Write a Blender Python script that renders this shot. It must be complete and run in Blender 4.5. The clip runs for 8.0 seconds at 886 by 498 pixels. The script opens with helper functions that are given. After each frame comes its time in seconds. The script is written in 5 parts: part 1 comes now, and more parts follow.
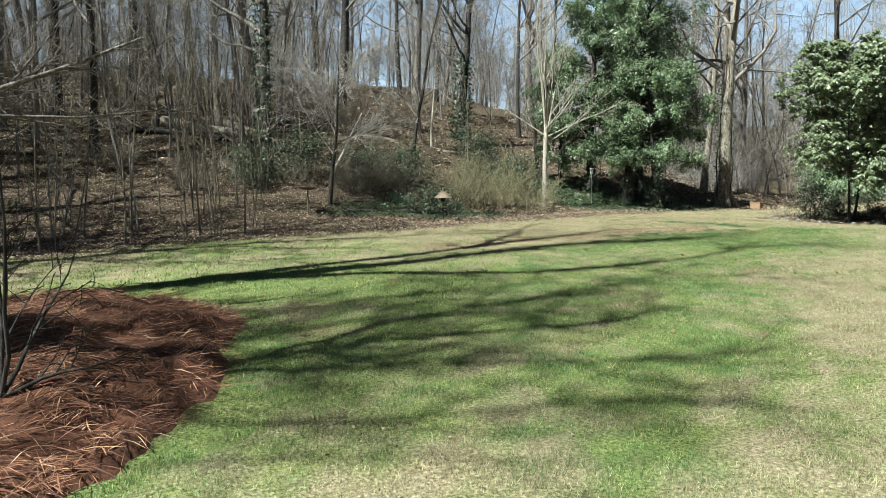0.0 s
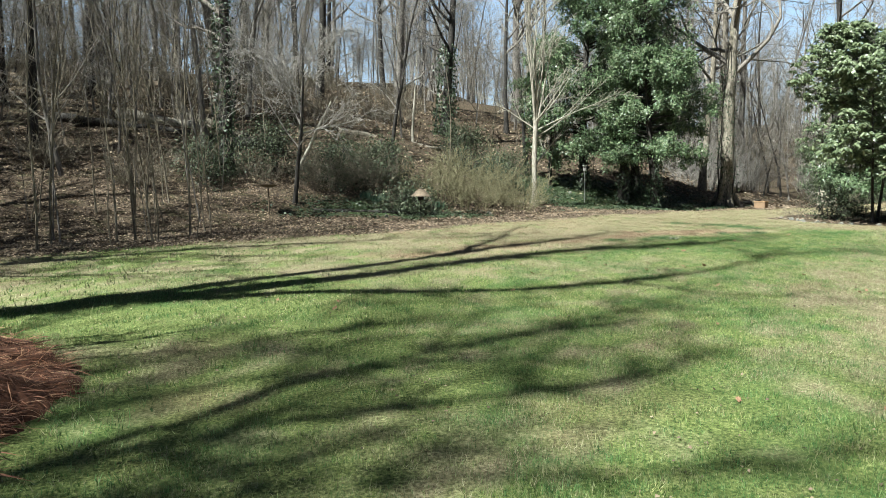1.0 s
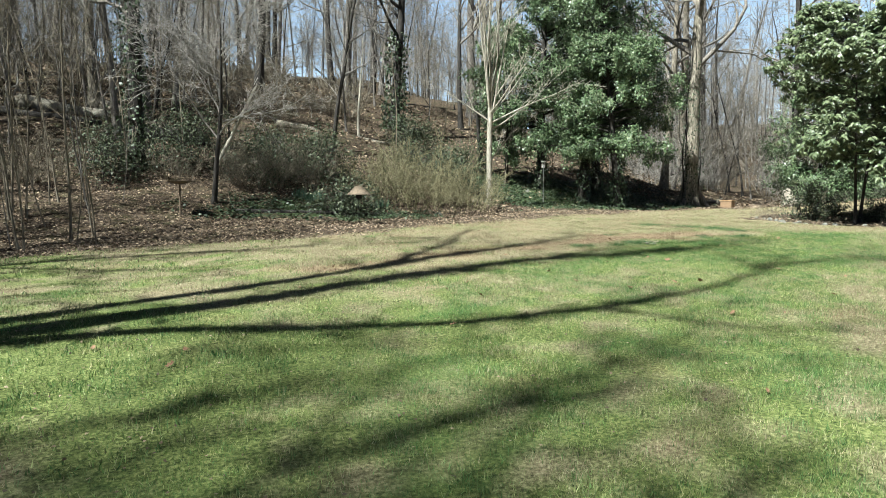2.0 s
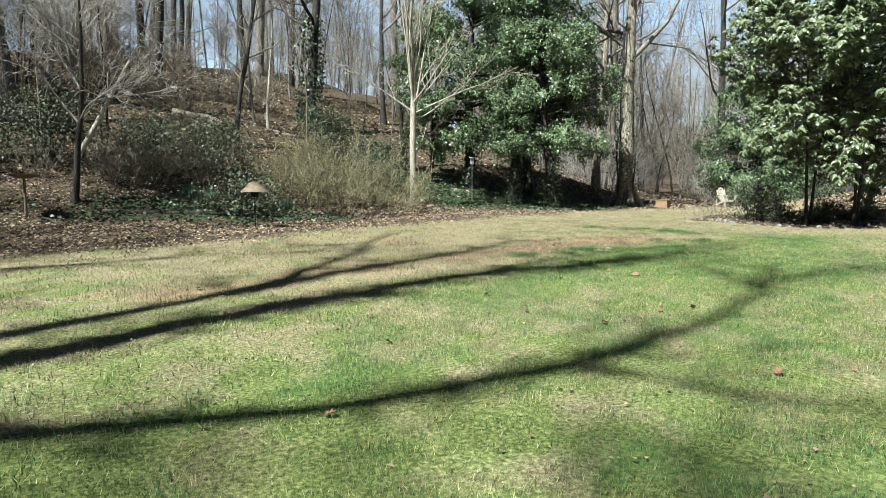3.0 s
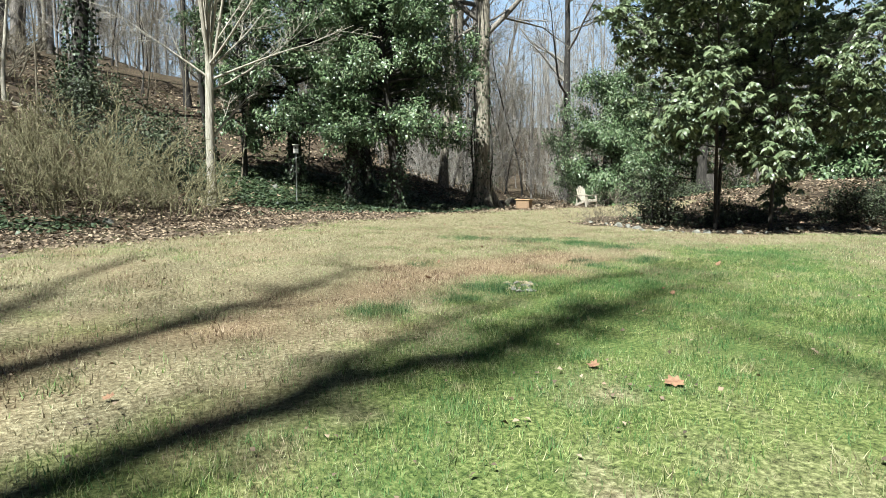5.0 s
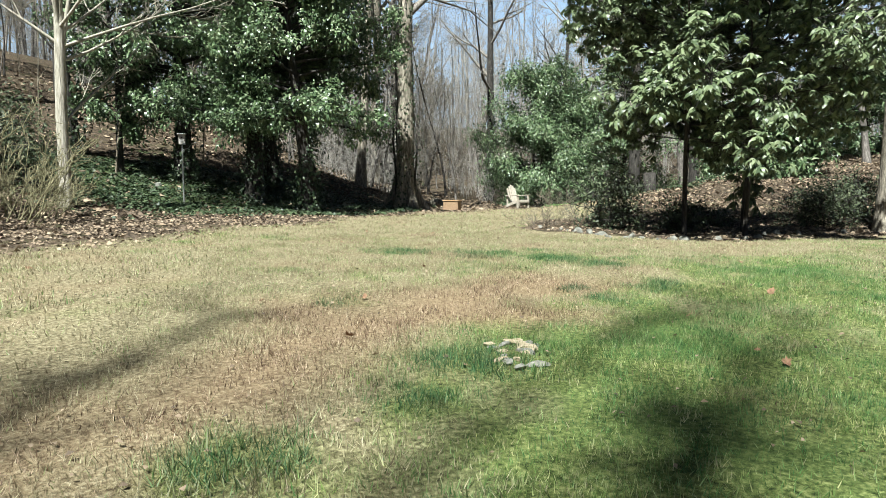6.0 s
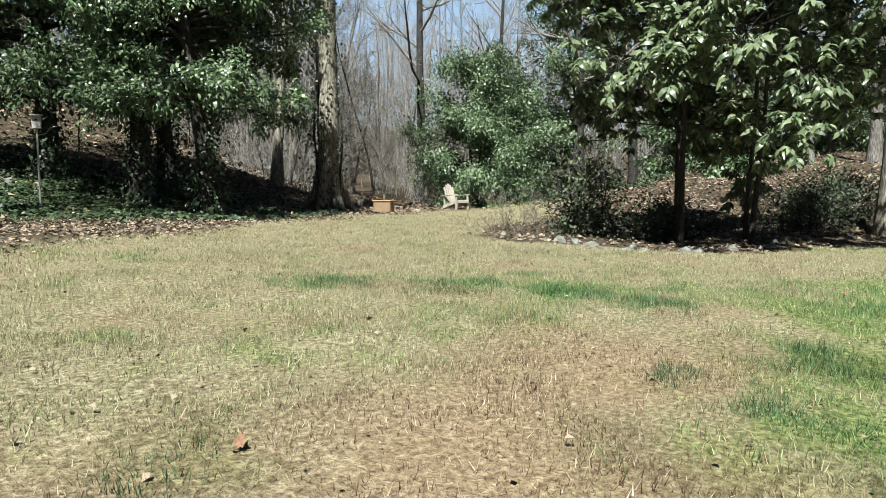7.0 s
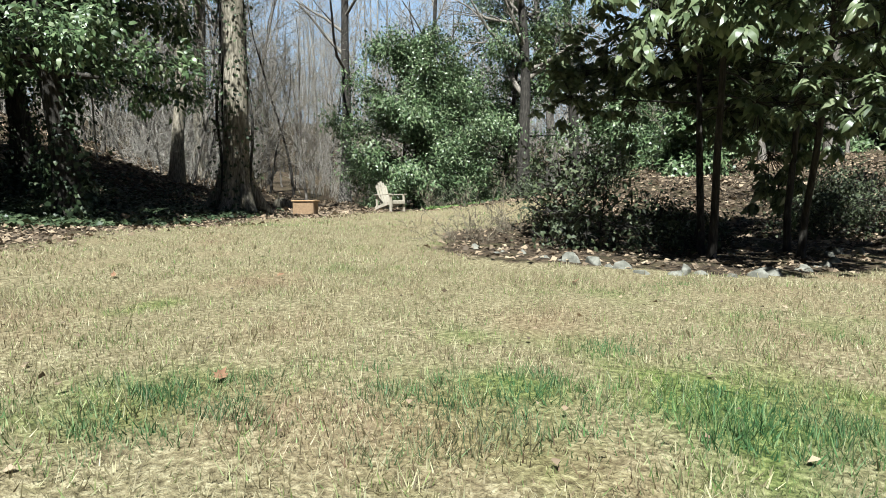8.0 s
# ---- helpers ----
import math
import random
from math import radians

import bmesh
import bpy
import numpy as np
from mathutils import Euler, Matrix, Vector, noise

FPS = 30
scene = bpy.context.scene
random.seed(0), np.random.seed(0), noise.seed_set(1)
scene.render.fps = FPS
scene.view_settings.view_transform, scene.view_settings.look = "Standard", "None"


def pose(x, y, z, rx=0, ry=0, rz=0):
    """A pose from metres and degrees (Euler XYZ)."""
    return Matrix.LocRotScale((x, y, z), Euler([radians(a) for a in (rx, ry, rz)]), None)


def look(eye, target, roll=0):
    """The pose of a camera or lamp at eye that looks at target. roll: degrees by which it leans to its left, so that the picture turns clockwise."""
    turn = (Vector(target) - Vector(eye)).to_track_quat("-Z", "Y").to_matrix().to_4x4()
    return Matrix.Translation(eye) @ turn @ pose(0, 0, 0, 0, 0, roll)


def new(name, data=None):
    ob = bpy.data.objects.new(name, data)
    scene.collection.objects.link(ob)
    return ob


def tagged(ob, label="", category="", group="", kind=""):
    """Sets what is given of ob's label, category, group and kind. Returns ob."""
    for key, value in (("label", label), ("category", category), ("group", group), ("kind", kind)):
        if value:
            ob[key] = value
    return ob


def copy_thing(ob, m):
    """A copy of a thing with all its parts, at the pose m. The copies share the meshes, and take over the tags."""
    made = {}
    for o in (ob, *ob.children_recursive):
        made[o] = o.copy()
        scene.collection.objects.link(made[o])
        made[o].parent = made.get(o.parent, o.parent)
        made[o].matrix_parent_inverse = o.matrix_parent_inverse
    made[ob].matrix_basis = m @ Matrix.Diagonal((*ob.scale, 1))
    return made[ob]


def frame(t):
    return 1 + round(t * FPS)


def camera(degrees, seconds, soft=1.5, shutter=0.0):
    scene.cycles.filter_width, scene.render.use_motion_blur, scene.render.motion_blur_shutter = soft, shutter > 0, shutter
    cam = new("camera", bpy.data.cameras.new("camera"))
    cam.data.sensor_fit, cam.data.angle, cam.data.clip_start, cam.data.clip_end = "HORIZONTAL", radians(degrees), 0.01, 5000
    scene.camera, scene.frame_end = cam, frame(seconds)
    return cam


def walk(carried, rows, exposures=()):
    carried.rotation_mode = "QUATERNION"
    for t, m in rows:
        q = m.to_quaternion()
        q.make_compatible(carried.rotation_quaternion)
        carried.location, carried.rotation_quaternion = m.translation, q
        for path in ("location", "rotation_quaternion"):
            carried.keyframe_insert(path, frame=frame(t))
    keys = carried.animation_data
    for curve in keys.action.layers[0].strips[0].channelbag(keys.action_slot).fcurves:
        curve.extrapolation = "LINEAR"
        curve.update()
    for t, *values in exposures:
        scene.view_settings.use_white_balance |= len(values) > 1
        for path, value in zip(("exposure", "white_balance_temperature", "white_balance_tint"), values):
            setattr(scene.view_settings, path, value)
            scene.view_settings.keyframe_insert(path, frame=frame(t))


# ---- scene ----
cam = camera(69.6, 8.0, soft=0.6)
METRES, EYE, TILT, LEAN, TURN = 24.0, 2.0, 2.4, 0.0, -14.6
ROWS = [
    (0.0, 0.0, 0.0, 0.0, -0.02, -6.86, 0.14),
    (0.5, 0.0077, 0.0571, -0.0031, -0.31, -6.86, 0.13),
    (1.0, 0.0173, 0.1167, -0.0067, -0.99, -6.88, 0.11),
    (1.5, 0.029, 0.176, -0.0102, -2.41, -6.89, 0.09),
    (3.0, 0.0653, 0.3534, -0.0205, -11.25, -6.84, -0.34),
    (3.5, 0.0798, 0.412, -0.0238, -14.83, -6.81, -0.49),
    (4.0, 0.0971, 0.4711, -0.0268, -18.53, -6.76, -0.62),
    (4.5, 0.1165, 0.5306, -0.0298, -22.13, -6.7, -0.76),
    (6.0, 0.189, 0.7033, -0.0381, -33.37, -6.38, -1.13),
    (6.5, 0.2192, 0.7603, -0.0401, -36.86, -6.31, -1.22),
    (7.0, 0.2528, 0.8174, -0.0428, -40.23, -6.21, -1.36),
    (7.5, 0.29, 0.8733, -0.0459, -43.59, -6.07, -1.59),
    (8.0, 0.3317, 0.9288, -0.0482, -47.03, -5.95, -1.69),
]
walk(cam, [(t, pose(0, 0, EYE, TILT, LEAN, TURN) @ pose(METRES * x, METRES * y, METRES * z, 90 + pitch, roll, yaw)) for t, x, y, z, yaw, pitch, roll in ROWS],
     [(0.0, 1.6, 6050.0, 2.0), (1.5, 1.68, 6050.0, 2.0), (3.0, 1.68, 6050.0, 3.0), (4.5, 1.62, 6050.0, 3.0), (6.0, 1.62, 6050.0, 3.0), (7.0, 1.42, 6050.0, 4.0), (8.0, 1.42, 6050.0, 4.0)])


# ---------------------------------------------------------------- world, sun
SUN_TO = Vector((-0.92, -0.37, 1.42)).normalized()      # towards the sun
world = bpy.data.worlds.new("world")
scene.world = world
world.use_nodes = True
_n = world.node_tree.nodes
_sky = _n.new("ShaderNodeTexSky")
_sky.sky_type = "NISHITA"
_sky.sun_disc = False
_sky.sun_elevation = math.asin(SUN_TO.z)
_sky.sun_rotation = math.atan2(SUN_TO.x, SUN_TO.y)
_sky.air_density, _sky.dust_density, _sky.ozone_density = 0.12, 0.1, 1.0
_n["Background"].inputs["Strength"].default_value = 0.05
world.node_tree.links.new(_sky.outputs[0], _n["Background"].inputs["Color"])
sun = new("sun", bpy.data.lights.new("sun", "SUN"))
sun.data.energy, sun.data.angle, sun.data.color = 5.0, radians(0.8), (1.0, 0.97, 0.92)
sun.matrix_world = look(SUN_TO * 60, (0, 0, 0))


# ---------------------------------------------------------------- materials
def material(name, rough=0.8):
    m = bpy.data.materials.new(name)
    m.use_nodes = True
    b = m.node_tree.nodes["Principled BSDF"]
    b.inputs["Roughness"].default_value = rough
    b.inputs["Specular IOR Level"].default_value = 0.3
    return m, m.node_tree, b


def node(nt, kind, **values):
    n = nt.nodes.new(kind)
    for key, v in values.items():
        n.inputs[key.replace("_", " ")].default_value = v
    return n


def noise_of(nt, scale, detail=4.0, rough=0.6, stretch=None, coords="Object"):
    c = nt.nodes.new("ShaderNodeTexCoord")
    n = node(nt, "ShaderNodeTexNoise", Scale=scale, Detail=detail, Roughness=rough)
    out = c.outputs[coords]
    if stretch:
        mp = nt.nodes.new("ShaderNodeMapping")
        mp.inputs["Scale"].default_value = stretch
        nt.links.new(out, mp.inputs["Vector"])
        out = mp.outputs[0]
    nt.links.new(out, n.inputs["Vector"])
    return n.outputs["Fac"]


def ramp(nt, fac, stops):
    r = nt.nodes.new("ShaderNodeValToRGB")
    e = r.color_ramp.elements
    while len(e) < len(stops):
        e.new(0.5)
    for el, (p, c) in zip(e, stops):
        el.position, el.color = p, (*c, 1)
    nt.links.new(fac, r.inputs[0])
    return r.outputs[0]


def mix(nt, fac, a, b, mode="MIX"):
    m = nt.nodes.new("ShaderNodeMix")
    m.data_type, m.blend_type = "RGBA", mode
    for sock, v in ((m.inputs[0], fac), (m.inputs[6], a), (m.inputs[7], b)):
        if isinstance(v, (int, float)):
            sock.default_value = v
        elif isinstance(v, tuple):
            sock.default_value = (*v, 1)
        else:
            nt.links.new(v, sock)
    return m.outputs[2]


def maths(nt, op, a, b=0.5):
    m = nt.nodes.new("ShaderNodeMath")
    m.operation = op
    for sock, v in zip(m.inputs, (a, b)):
        if isinstance(v, (int, float)):
            sock.default_value = v
        else:
            nt.links.new(v, sock)
    return m.outputs[0]


def bump(nt, b, height, strength, dist):
    n = node(nt, "ShaderNodeBump", Strength=strength, Distance=dist)
    nt.links.new(height, n.inputs["Height"])
    nt.links.new(n.outputs[0], b.inputs["Normal"])


def attribute(nt, name):
    a = nt.nodes.new("ShaderNodeAttribute")
    a.attribute_name = name
    return a.outputs["Fac"]


def island(nt):
    return nt.nodes.new("ShaderNodeNewGeometry").outputs["Random Per Island"]


def bark_material(name, dark, mid, light, scale=1.0, patches=None):
    m, nt, b = material(name, 0.9)
    fine = noise_of(nt, 26 * scale, 5, 0.65, (1, 1, 0.16))
    col = ramp(nt, fine, [(0.3, dark), (0.5, mid), (0.7, light)])
    big = noise_of(nt, 5 * scale, 5, 0.7, (1, 1, 0.22))
    col = mix(nt, ramp(nt, big, [(0.42, (0, 0, 0)), (0.68, (0.5, 0.5, 0.5))]), col, patches or dark)
    nt.links.new(col, b.inputs["Base Color"])
    bump(nt, b, fine, 0.8, 0.03)
    return m


def leaf_material(name, stops, rough=0.4, through_light=0.25, back=(0.12, 0.15, 0.05)):
    m, nt, b = material(name, rough)
    b.inputs["Specular IOR Level"].default_value = 0.45
    col = ramp(nt, island(nt), stops)
    col = mix(nt, maths(nt, "MULTIPLY", noise_of(nt, 1.1, 2), 0.5), col, back)
    nt.links.new(col, b.inputs["Base Color"])
    if through_light:
        t = nt.nodes.new("ShaderNodeBsdfTranslucent")
        nt.links.new(col, t.inputs["Color"])
        s = nt.nodes.new("ShaderNodeMixShader")
        s.inputs[0].default_value = through_light
        nt.links.new(b.outputs[0], s.inputs[1])
        nt.links.new(t.outputs[0], s.inputs[2])
        nt.links.new(s.outputs[0], nt.nodes["Material Output"].inputs["Surface"])
    return m


def plain_material(name, base, second, scale=8.0, rough=0.8, relief=0.3, metal=0.0, stretch=None):
    m, nt, b = material(name, rough)
    b.inputs["Metallic"].default_value = metal
    f = noise_of(nt, scale, 5, 0.6, stretch)
    g = noise_of(nt, scale * 0.13, 3, 0.6)
    col = ramp(nt, f, [(0.32, second), (0.66, base)])
    col = mix(nt, maths(nt, "MULTIPLY", g, 0.45), col, second)
    nt.links.new(col, b.inputs["Base Color"])
    bump(nt, b, f, relief, 0.01)
    return m


def ground_material():
    m, nt, b = material("ground_cover", 0.95)
    b.inputs["Specular IOR Level"].default_value = 0.1
    mid = noise_of(nt, 1.6, 5, 0.65)
    fine = noise_of(nt, 34, 4, 0.7)
    speck = noise_of(nt, 9, 5, 0.75)
    green = ramp(nt, fine, [(0.32, (0.022, 0.036, 0.011)), (0.5, (0.11, 0.14, 0.042)), (0.68, (0.26, 0.285, 0.11))])
    green = mix(nt, ramp(nt, noise_of(nt, 0.8, 4, 0.7), [(0.48, (0, 0, 0)), (0.66, (0.6, 0.6, 0.6))]), green, (0.045, 0.09, 0.022))
    straw = ramp(nt, fine, [(0.3, (0.055, 0.045, 0.024)), (0.5, (0.20, 0.172, 0.10)), (0.72, (0.43, 0.39, 0.25))])
    dry = maths(nt, "ADD", attribute(nt, "dry"), maths(nt, "MULTIPLY", maths(nt, "SUBTRACT", mid, 0.5), 1.1))
    grass = mix(nt, ramp(nt, dry, [(0.3, (0, 0, 0)), (0.75, (1, 1, 1))]), green, straw)
    rust = ramp(nt, fine, [(0.3, (0.10, 0.06, 0.035)), (0.55, (0.24, 0.175, 0.105)), (0.75, (0.39, 0.305, 0.2))])
    grass = mix(nt, maths(nt, "MULTIPLY", attribute(nt, "red"), 0.8), grass, rust)
    litter = ramp(nt, speck, [(0.3, (0.014, 0.010, 0.008)), (0.47, (0.045, 0.034, 0.024)), (0.6, (0.115, 0.085, 0.057)), (0.74, (0.26, 0.20, 0.14))])
    litter = mix(nt, ramp(nt, mid, [(0.5, (0, 0, 0)), (0.7, (0.6, 0.6, 0.6))]), litter, (0.05, 0.055, 0.02))
    edge = maths(nt, "ADD", attribute(nt, "litter"), maths(nt, "MULTIPLY", maths(nt, "SUBTRACT", speck, 0.5), 0.9))
    col = mix(nt, ramp(nt, edge, [(0.4, (0, 0, 0)), (0.6, (1, 1, 1))]), grass, litter)
    # dark ivy cover; under the evergreens its colour also deepens their shade
    ivy = ramp(nt, speck, [(0.35, (0.018, 0.03, 0.012)), (0.6, (0.07, 0.11, 0.04))])
    cover = maths(nt, "ADD", attribute(nt, "ivy"), maths(nt, "MULTIPLY", maths(nt, "SUBTRACT", mid, 0.5), 1.2))
    col = mix(nt, ramp(nt, cover, [(0.45, (0, 0, 0)), (0.6, (0.8, 0.8, 0.8))]), col, ivy)
    nt.links.new(col, b.inputs["Base Color"])
    bump(nt, b, maths(nt, "ADD", speck, fine), 0.7, 0.05)
    return m


def blade_material():
    m, nt, b = material("grass_blades", 0.6)
    r = island(nt)
    green = ramp(nt, r, [(0.0, (0.06, 0.095, 0.02)), (0.4, (0.118, 0.192, 0.046)), (0.75, (0.245, 0.335, 0.10)), (0.92, (0.50, 0.49, 0.22)), (1.0, (0.58, 0.52, 0.32))])
    deep = ramp(nt, r, [(0.0, (0.025, 0.075, 0.022)), (0.6, (0.075, 0.18, 0.055)), (1.0, (0.165, 0.30, 0.10))])
    green = mix(nt, ramp(nt, noise_of(nt, 0.8, 4, 0.7), [(0.44, (0, 0, 0)), (0.6, (0.7, 0.7, 0.7))]), green, deep)
    tuft = noise_of(nt, 6.5, 3, 0.6)
    green = mix(nt, ramp(nt, tuft, [(0.47, (0, 0, 0)), (0.57, (0.8, 0.8, 0.8))]), green, deep)
    green = mix(nt, ramp(nt, noise_of(nt, 3.3, 5, 0.75), [(0.54, (0, 0, 0)), (0.65, (0.8, 0.8, 0.8))]), green, (0.43, 0.375, 0.215))
    straw = ramp(nt, r, [(0.0, (0.12, 0.098, 0.058)), (0.35, (0.24, 0.212, 0.12)), (0.68, (0.40, 0.365, 0.215)), (0.86, (0.54, 0.50, 0.335)), (0.89, (0.11, 0.19, 0.05)), (1.0, (0.22, 0.31, 0.09))])
    straw = mix(nt, ramp(nt, tuft, [(0.49, (0, 0, 0)), (0.6, (0.55, 0.55, 0.55))]), straw, (0.205, 0.165, 0.10))
    straw = mix(nt, ramp(nt, tuft, [(0.36, (0.45, 0.45, 0.45)), (0.45, (0, 0, 0))]), straw, (0.52, 0.48, 0.325))
    rust = ramp(nt, r, [(0.0, (0.06, 0.034, 0.02)), (0.4, (0.16, 0.103, 0.064)), (0.8, (0.31, 0.225, 0.148)), (1.0, (0.62, 0.50, 0.36))])
    lush = ramp(nt, r, [(0.0, (0.016, 0.052, 0.02)), (0.6, (0.042, 0.115, 0.045)), (1.0, (0.12, 0.22, 0.10))])
    col = mix(nt, attribute(nt, "dry"), green, straw)
    col = mix(nt, attribute(nt, "red"), col, rust)
    col = mix(nt, attribute(nt, "lush"), col, lush)
    nt.links.new(col, b.inputs["Base Color"])
    t = nt.nodes.new("ShaderNodeBsdfTranslucent")
    nt.links.new(col, t.inputs["Color"])
    s = nt.nodes.new("ShaderNodeMixShader")
    s.inputs[0].default_value = 0.3
    nt.links.new(b.outputs[0], s.inputs[1])
    nt.links.new(t.outputs[0], s.inputs[2])
    nt.links.new(s.outputs[0], nt.nodes["Material Output"].inputs["Surface"])
    return m


GROUND = ground_material()
BLADES = blade_material()
BARK_GREY = bark_material("bark_grey", (0.04, 0.036, 0.031), (0.14, 0.125, 0.108), (0.33, 0.30, 0.265))
BARK_TAN = bark_material("bark_tan", (0.045, 0.038, 0.03), (0.20, 0.175, 0.135), (0.46, 0.41, 0.33), patches=(0.10, 0.095, 0.06))
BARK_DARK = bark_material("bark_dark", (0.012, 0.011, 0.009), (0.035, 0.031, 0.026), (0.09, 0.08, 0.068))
BARK_PALE = bark_material("bark_pale", (0.13, 0.115, 0.09), (0.34, 0.31, 0.25), (0.54, 0.50, 0.42), patches=(0.22, 0.215, 0.15))
TWIG_GREY = bark_material("twig_grey", (0.06, 0.052, 0.043), (0.175, 0.155, 0.13), (0.38, 0.345, 0.30))
TWIG_PALE = bark_material("twig_pale", (0.10, 0.092, 0.08), (0.27, 0.25, 0.22), (0.50, 0.47, 0.42))
TWIG_BROWN = bark_material("twig_brown", (0.06, 0.05, 0.037), (0.165, 0.14, 0.10), (0.33, 0.29, 0.22))
TWIG_OLIVE = bark_material("twig_olive", (0.05, 0.045, 0.022), (0.17, 0.155, 0.085), (0.36, 0.33, 0.20))
LEAF_EVERGREEN = leaf_material("leaf_evergreen", [(0.0, (0.03, 0.05, 0.024)), (0.45, (0.095, 0.155, 0.065)), (0.8, (0.185, 0.25, 0.12)), (1.0, (0.30, 0.34, 0.21))], 0.34, 0.2, (0.055, 0.08, 0.038))
LEAF_LAUREL = leaf_material("leaf_laurel", [(0.0, (0.045, 0.07, 0.034)), (0.45, (0.155, 0.20, 0.098)), (0.8, (0.24, 0.29, 0.155)), (1.0, (0.31, 0.345, 0.21))], 0.38, 0.3, (0.07, 0.095, 0.042))
LEAF_IVY = leaf_material("leaf_ivy", [(0.0, (0.015, 0.028, 0.011)), (0.6, (0.034, 0.058, 0.024)), (1.0, (0.10, 0.13, 0.062))], 0.5, 0.06, (0.03, 0.045, 0.02))
LEAF_SHRUB = leaf_material("leaf_shrub", [(0.0, (0.022, 0.033, 0.014)), (0.55, (0.05, 0.07, 0.031)), (0.85, (0.085, 0.105, 0.05)), (1.0, (0.125, 0.14, 0.075))], 0.6, 0.1, (0.05, 0.06, 0.03))
LEAF_COVER = leaf_material("leaf_cover", [(0.0, (0.05, 0.10, 0.025)), (0.6, (0.13, 0.22, 0.06)), (1.0, (0.28, 0.36, 0.13))], 0.45, 0.2, (0.09, 0.14, 0.04))
LEAF_DEAD = leaf_material("leaf_dead", [(0.0, (0.03, 0.022, 0.014)), (0.4, (0.125, 0.09, 0.06)), (0.72, (0.265, 0.195, 0.127)), (1.0, (0.43, 0.34, 0.235))], 0.8, 0.1, (0.15, 0.112, 0.075))
LEAF_STRAP = leaf_material("leaf_strap", [(0.0, (0.025, 0.055, 0.035)), (0.6, (0.055, 0.105, 0.065)), (1.0, (0.11, 0.17, 0.10))], 0.4, 0.15, (0.05, 0.1, 0.06))
PETAL = plain_material("pale_petal", (0.62, 0.60, 0.42), (0.5, 0.47, 0.3), 20, 0.6, 0.0)
LEAF_RED = leaf_material("pine_straw", [(0.0, (0.04, 0.017, 0.01)), (0.4, (0.13, 0.055, 0.03)), (0.8, (0.27, 0.13, 0.07)), (1.0, (0.52, 0.34, 0.2))], 0.8, 0.0, (0.2, 0.09, 0.04))
LEAF_DRY = plain_material("dry_leaf", (0.27, 0.165, 0.095), (0.12, 0.06, 0.035), 30, 0.8, 0.3)
STRAW_BED = plain_material("straw_bed", (0.15, 0.062, 0.03), (0.035, 0.016, 0.01), 30, 0.95, 0.8)
WOOD_WEATHERED = plain_material("weathered_wood", (0.47, 0.43, 0.36), (0.27, 0.235, 0.18), 40, 0.8, 0.25, stretch=(1, 1, 0.12))
WOOD_BENCH = plain_material("bench_wood", (0.44, 0.30, 0.17), (0.30, 0.18, 0.09), 30, 0.7, 0.25, stretch=(0.12, 1, 1))
WOOD_BENCH_PALE = plain_material("bench_side_wood", (0.33, 0.22, 0.13), (0.18, 0.12, 0.07), 30, 0.8, 0.3)
STONE = plain_material("field_stone", (0.26, 0.255, 0.22), (0.085, 0.085, 0.07), 9, 0.85, 0.6)
STONE_LIGHT = plain_material("light_stone", (0.30, 0.285, 0.24), (0.13, 0.13, 0.11), 9, 0.85, 0.6)
STONE_TAN = plain_material("tan_stone", (0.45, 0.385, 0.26), (0.27, 0.22, 0.14), 9, 0.85, 0.6)
CONCRETE = plain_material("weathered_concrete", (0.215, 0.165, 0.115), (0.10, 0.078, 0.053), 14, 0.9, 0.4)
BOARD_GREY = plain_material("grey_board", (0.55, 0.53, 0.49), (0.36, 0.34, 0.30), 22, 0.85, 0.3)
POLE_METAL = plain_material("galvanised_metal", (0.55, 0.55, 0.54), (0.38, 0.38, 0.37), 30, 0.45, 0.1, metal=0.8)
# near black, stands in for shade in the entrance and under the feeder roof
SHADE_BLACK = plain_material("shade_black", (0.02, 0.018, 0.015), (0.01, 0.01, 0.01), 10, 0.95, 0.1)
CAR_PAINT = plain_material("silver_paint", (0.55, 0.60, 0.66), (0.50, 0.55, 0.61), 3, 0.3, 0.0, metal=0.4)
GLASS_DARK = plain_material("dark_glass", (0.02, 0.025, 0.03), (0.015, 0.02, 0.02), 3, 0.08, 0.0)
TYRE = plain_material("tyre_rubber", (0.03, 0.03, 0.03), (0.02, 0.02, 0.02), 20, 0.9, 0.2)
TAIL_RED = plain_material("red_lens", (0.45, 0.02, 0.02), (0.35, 0.02, 0.02), 10, 0.3, 0.0)


# ---------------------------------------------------------------- mesh helpers
def np_mesh(name, verts, faces, mat, attrs=()):
    """A mesh of triangles from arrays."""
    me = bpy.data.meshes.new(name)
    verts, faces = np.asarray(verts, np.float32), np.asarray(faces, np.int32)
    me.vertices.add(len(verts))
    me.vertices.foreach_set("co", verts.ravel())
    me.loops.add(len(faces) * 3)
    me.loops.foreach_set("vertex_index", faces.ravel())
    me.polygons.add(len(faces))
    me.polygons.foreach_set("loop_start", np.arange(0, len(faces) * 3, 3, dtype=np.int32))
    for key, values in attrs:
        me.attributes.new(key, "FLOAT", "POINT").data.foreach_set("value", np.asarray(values, np.float32))
    me.update(calc_edges=True)
    me.materials.append(mat)
    return me


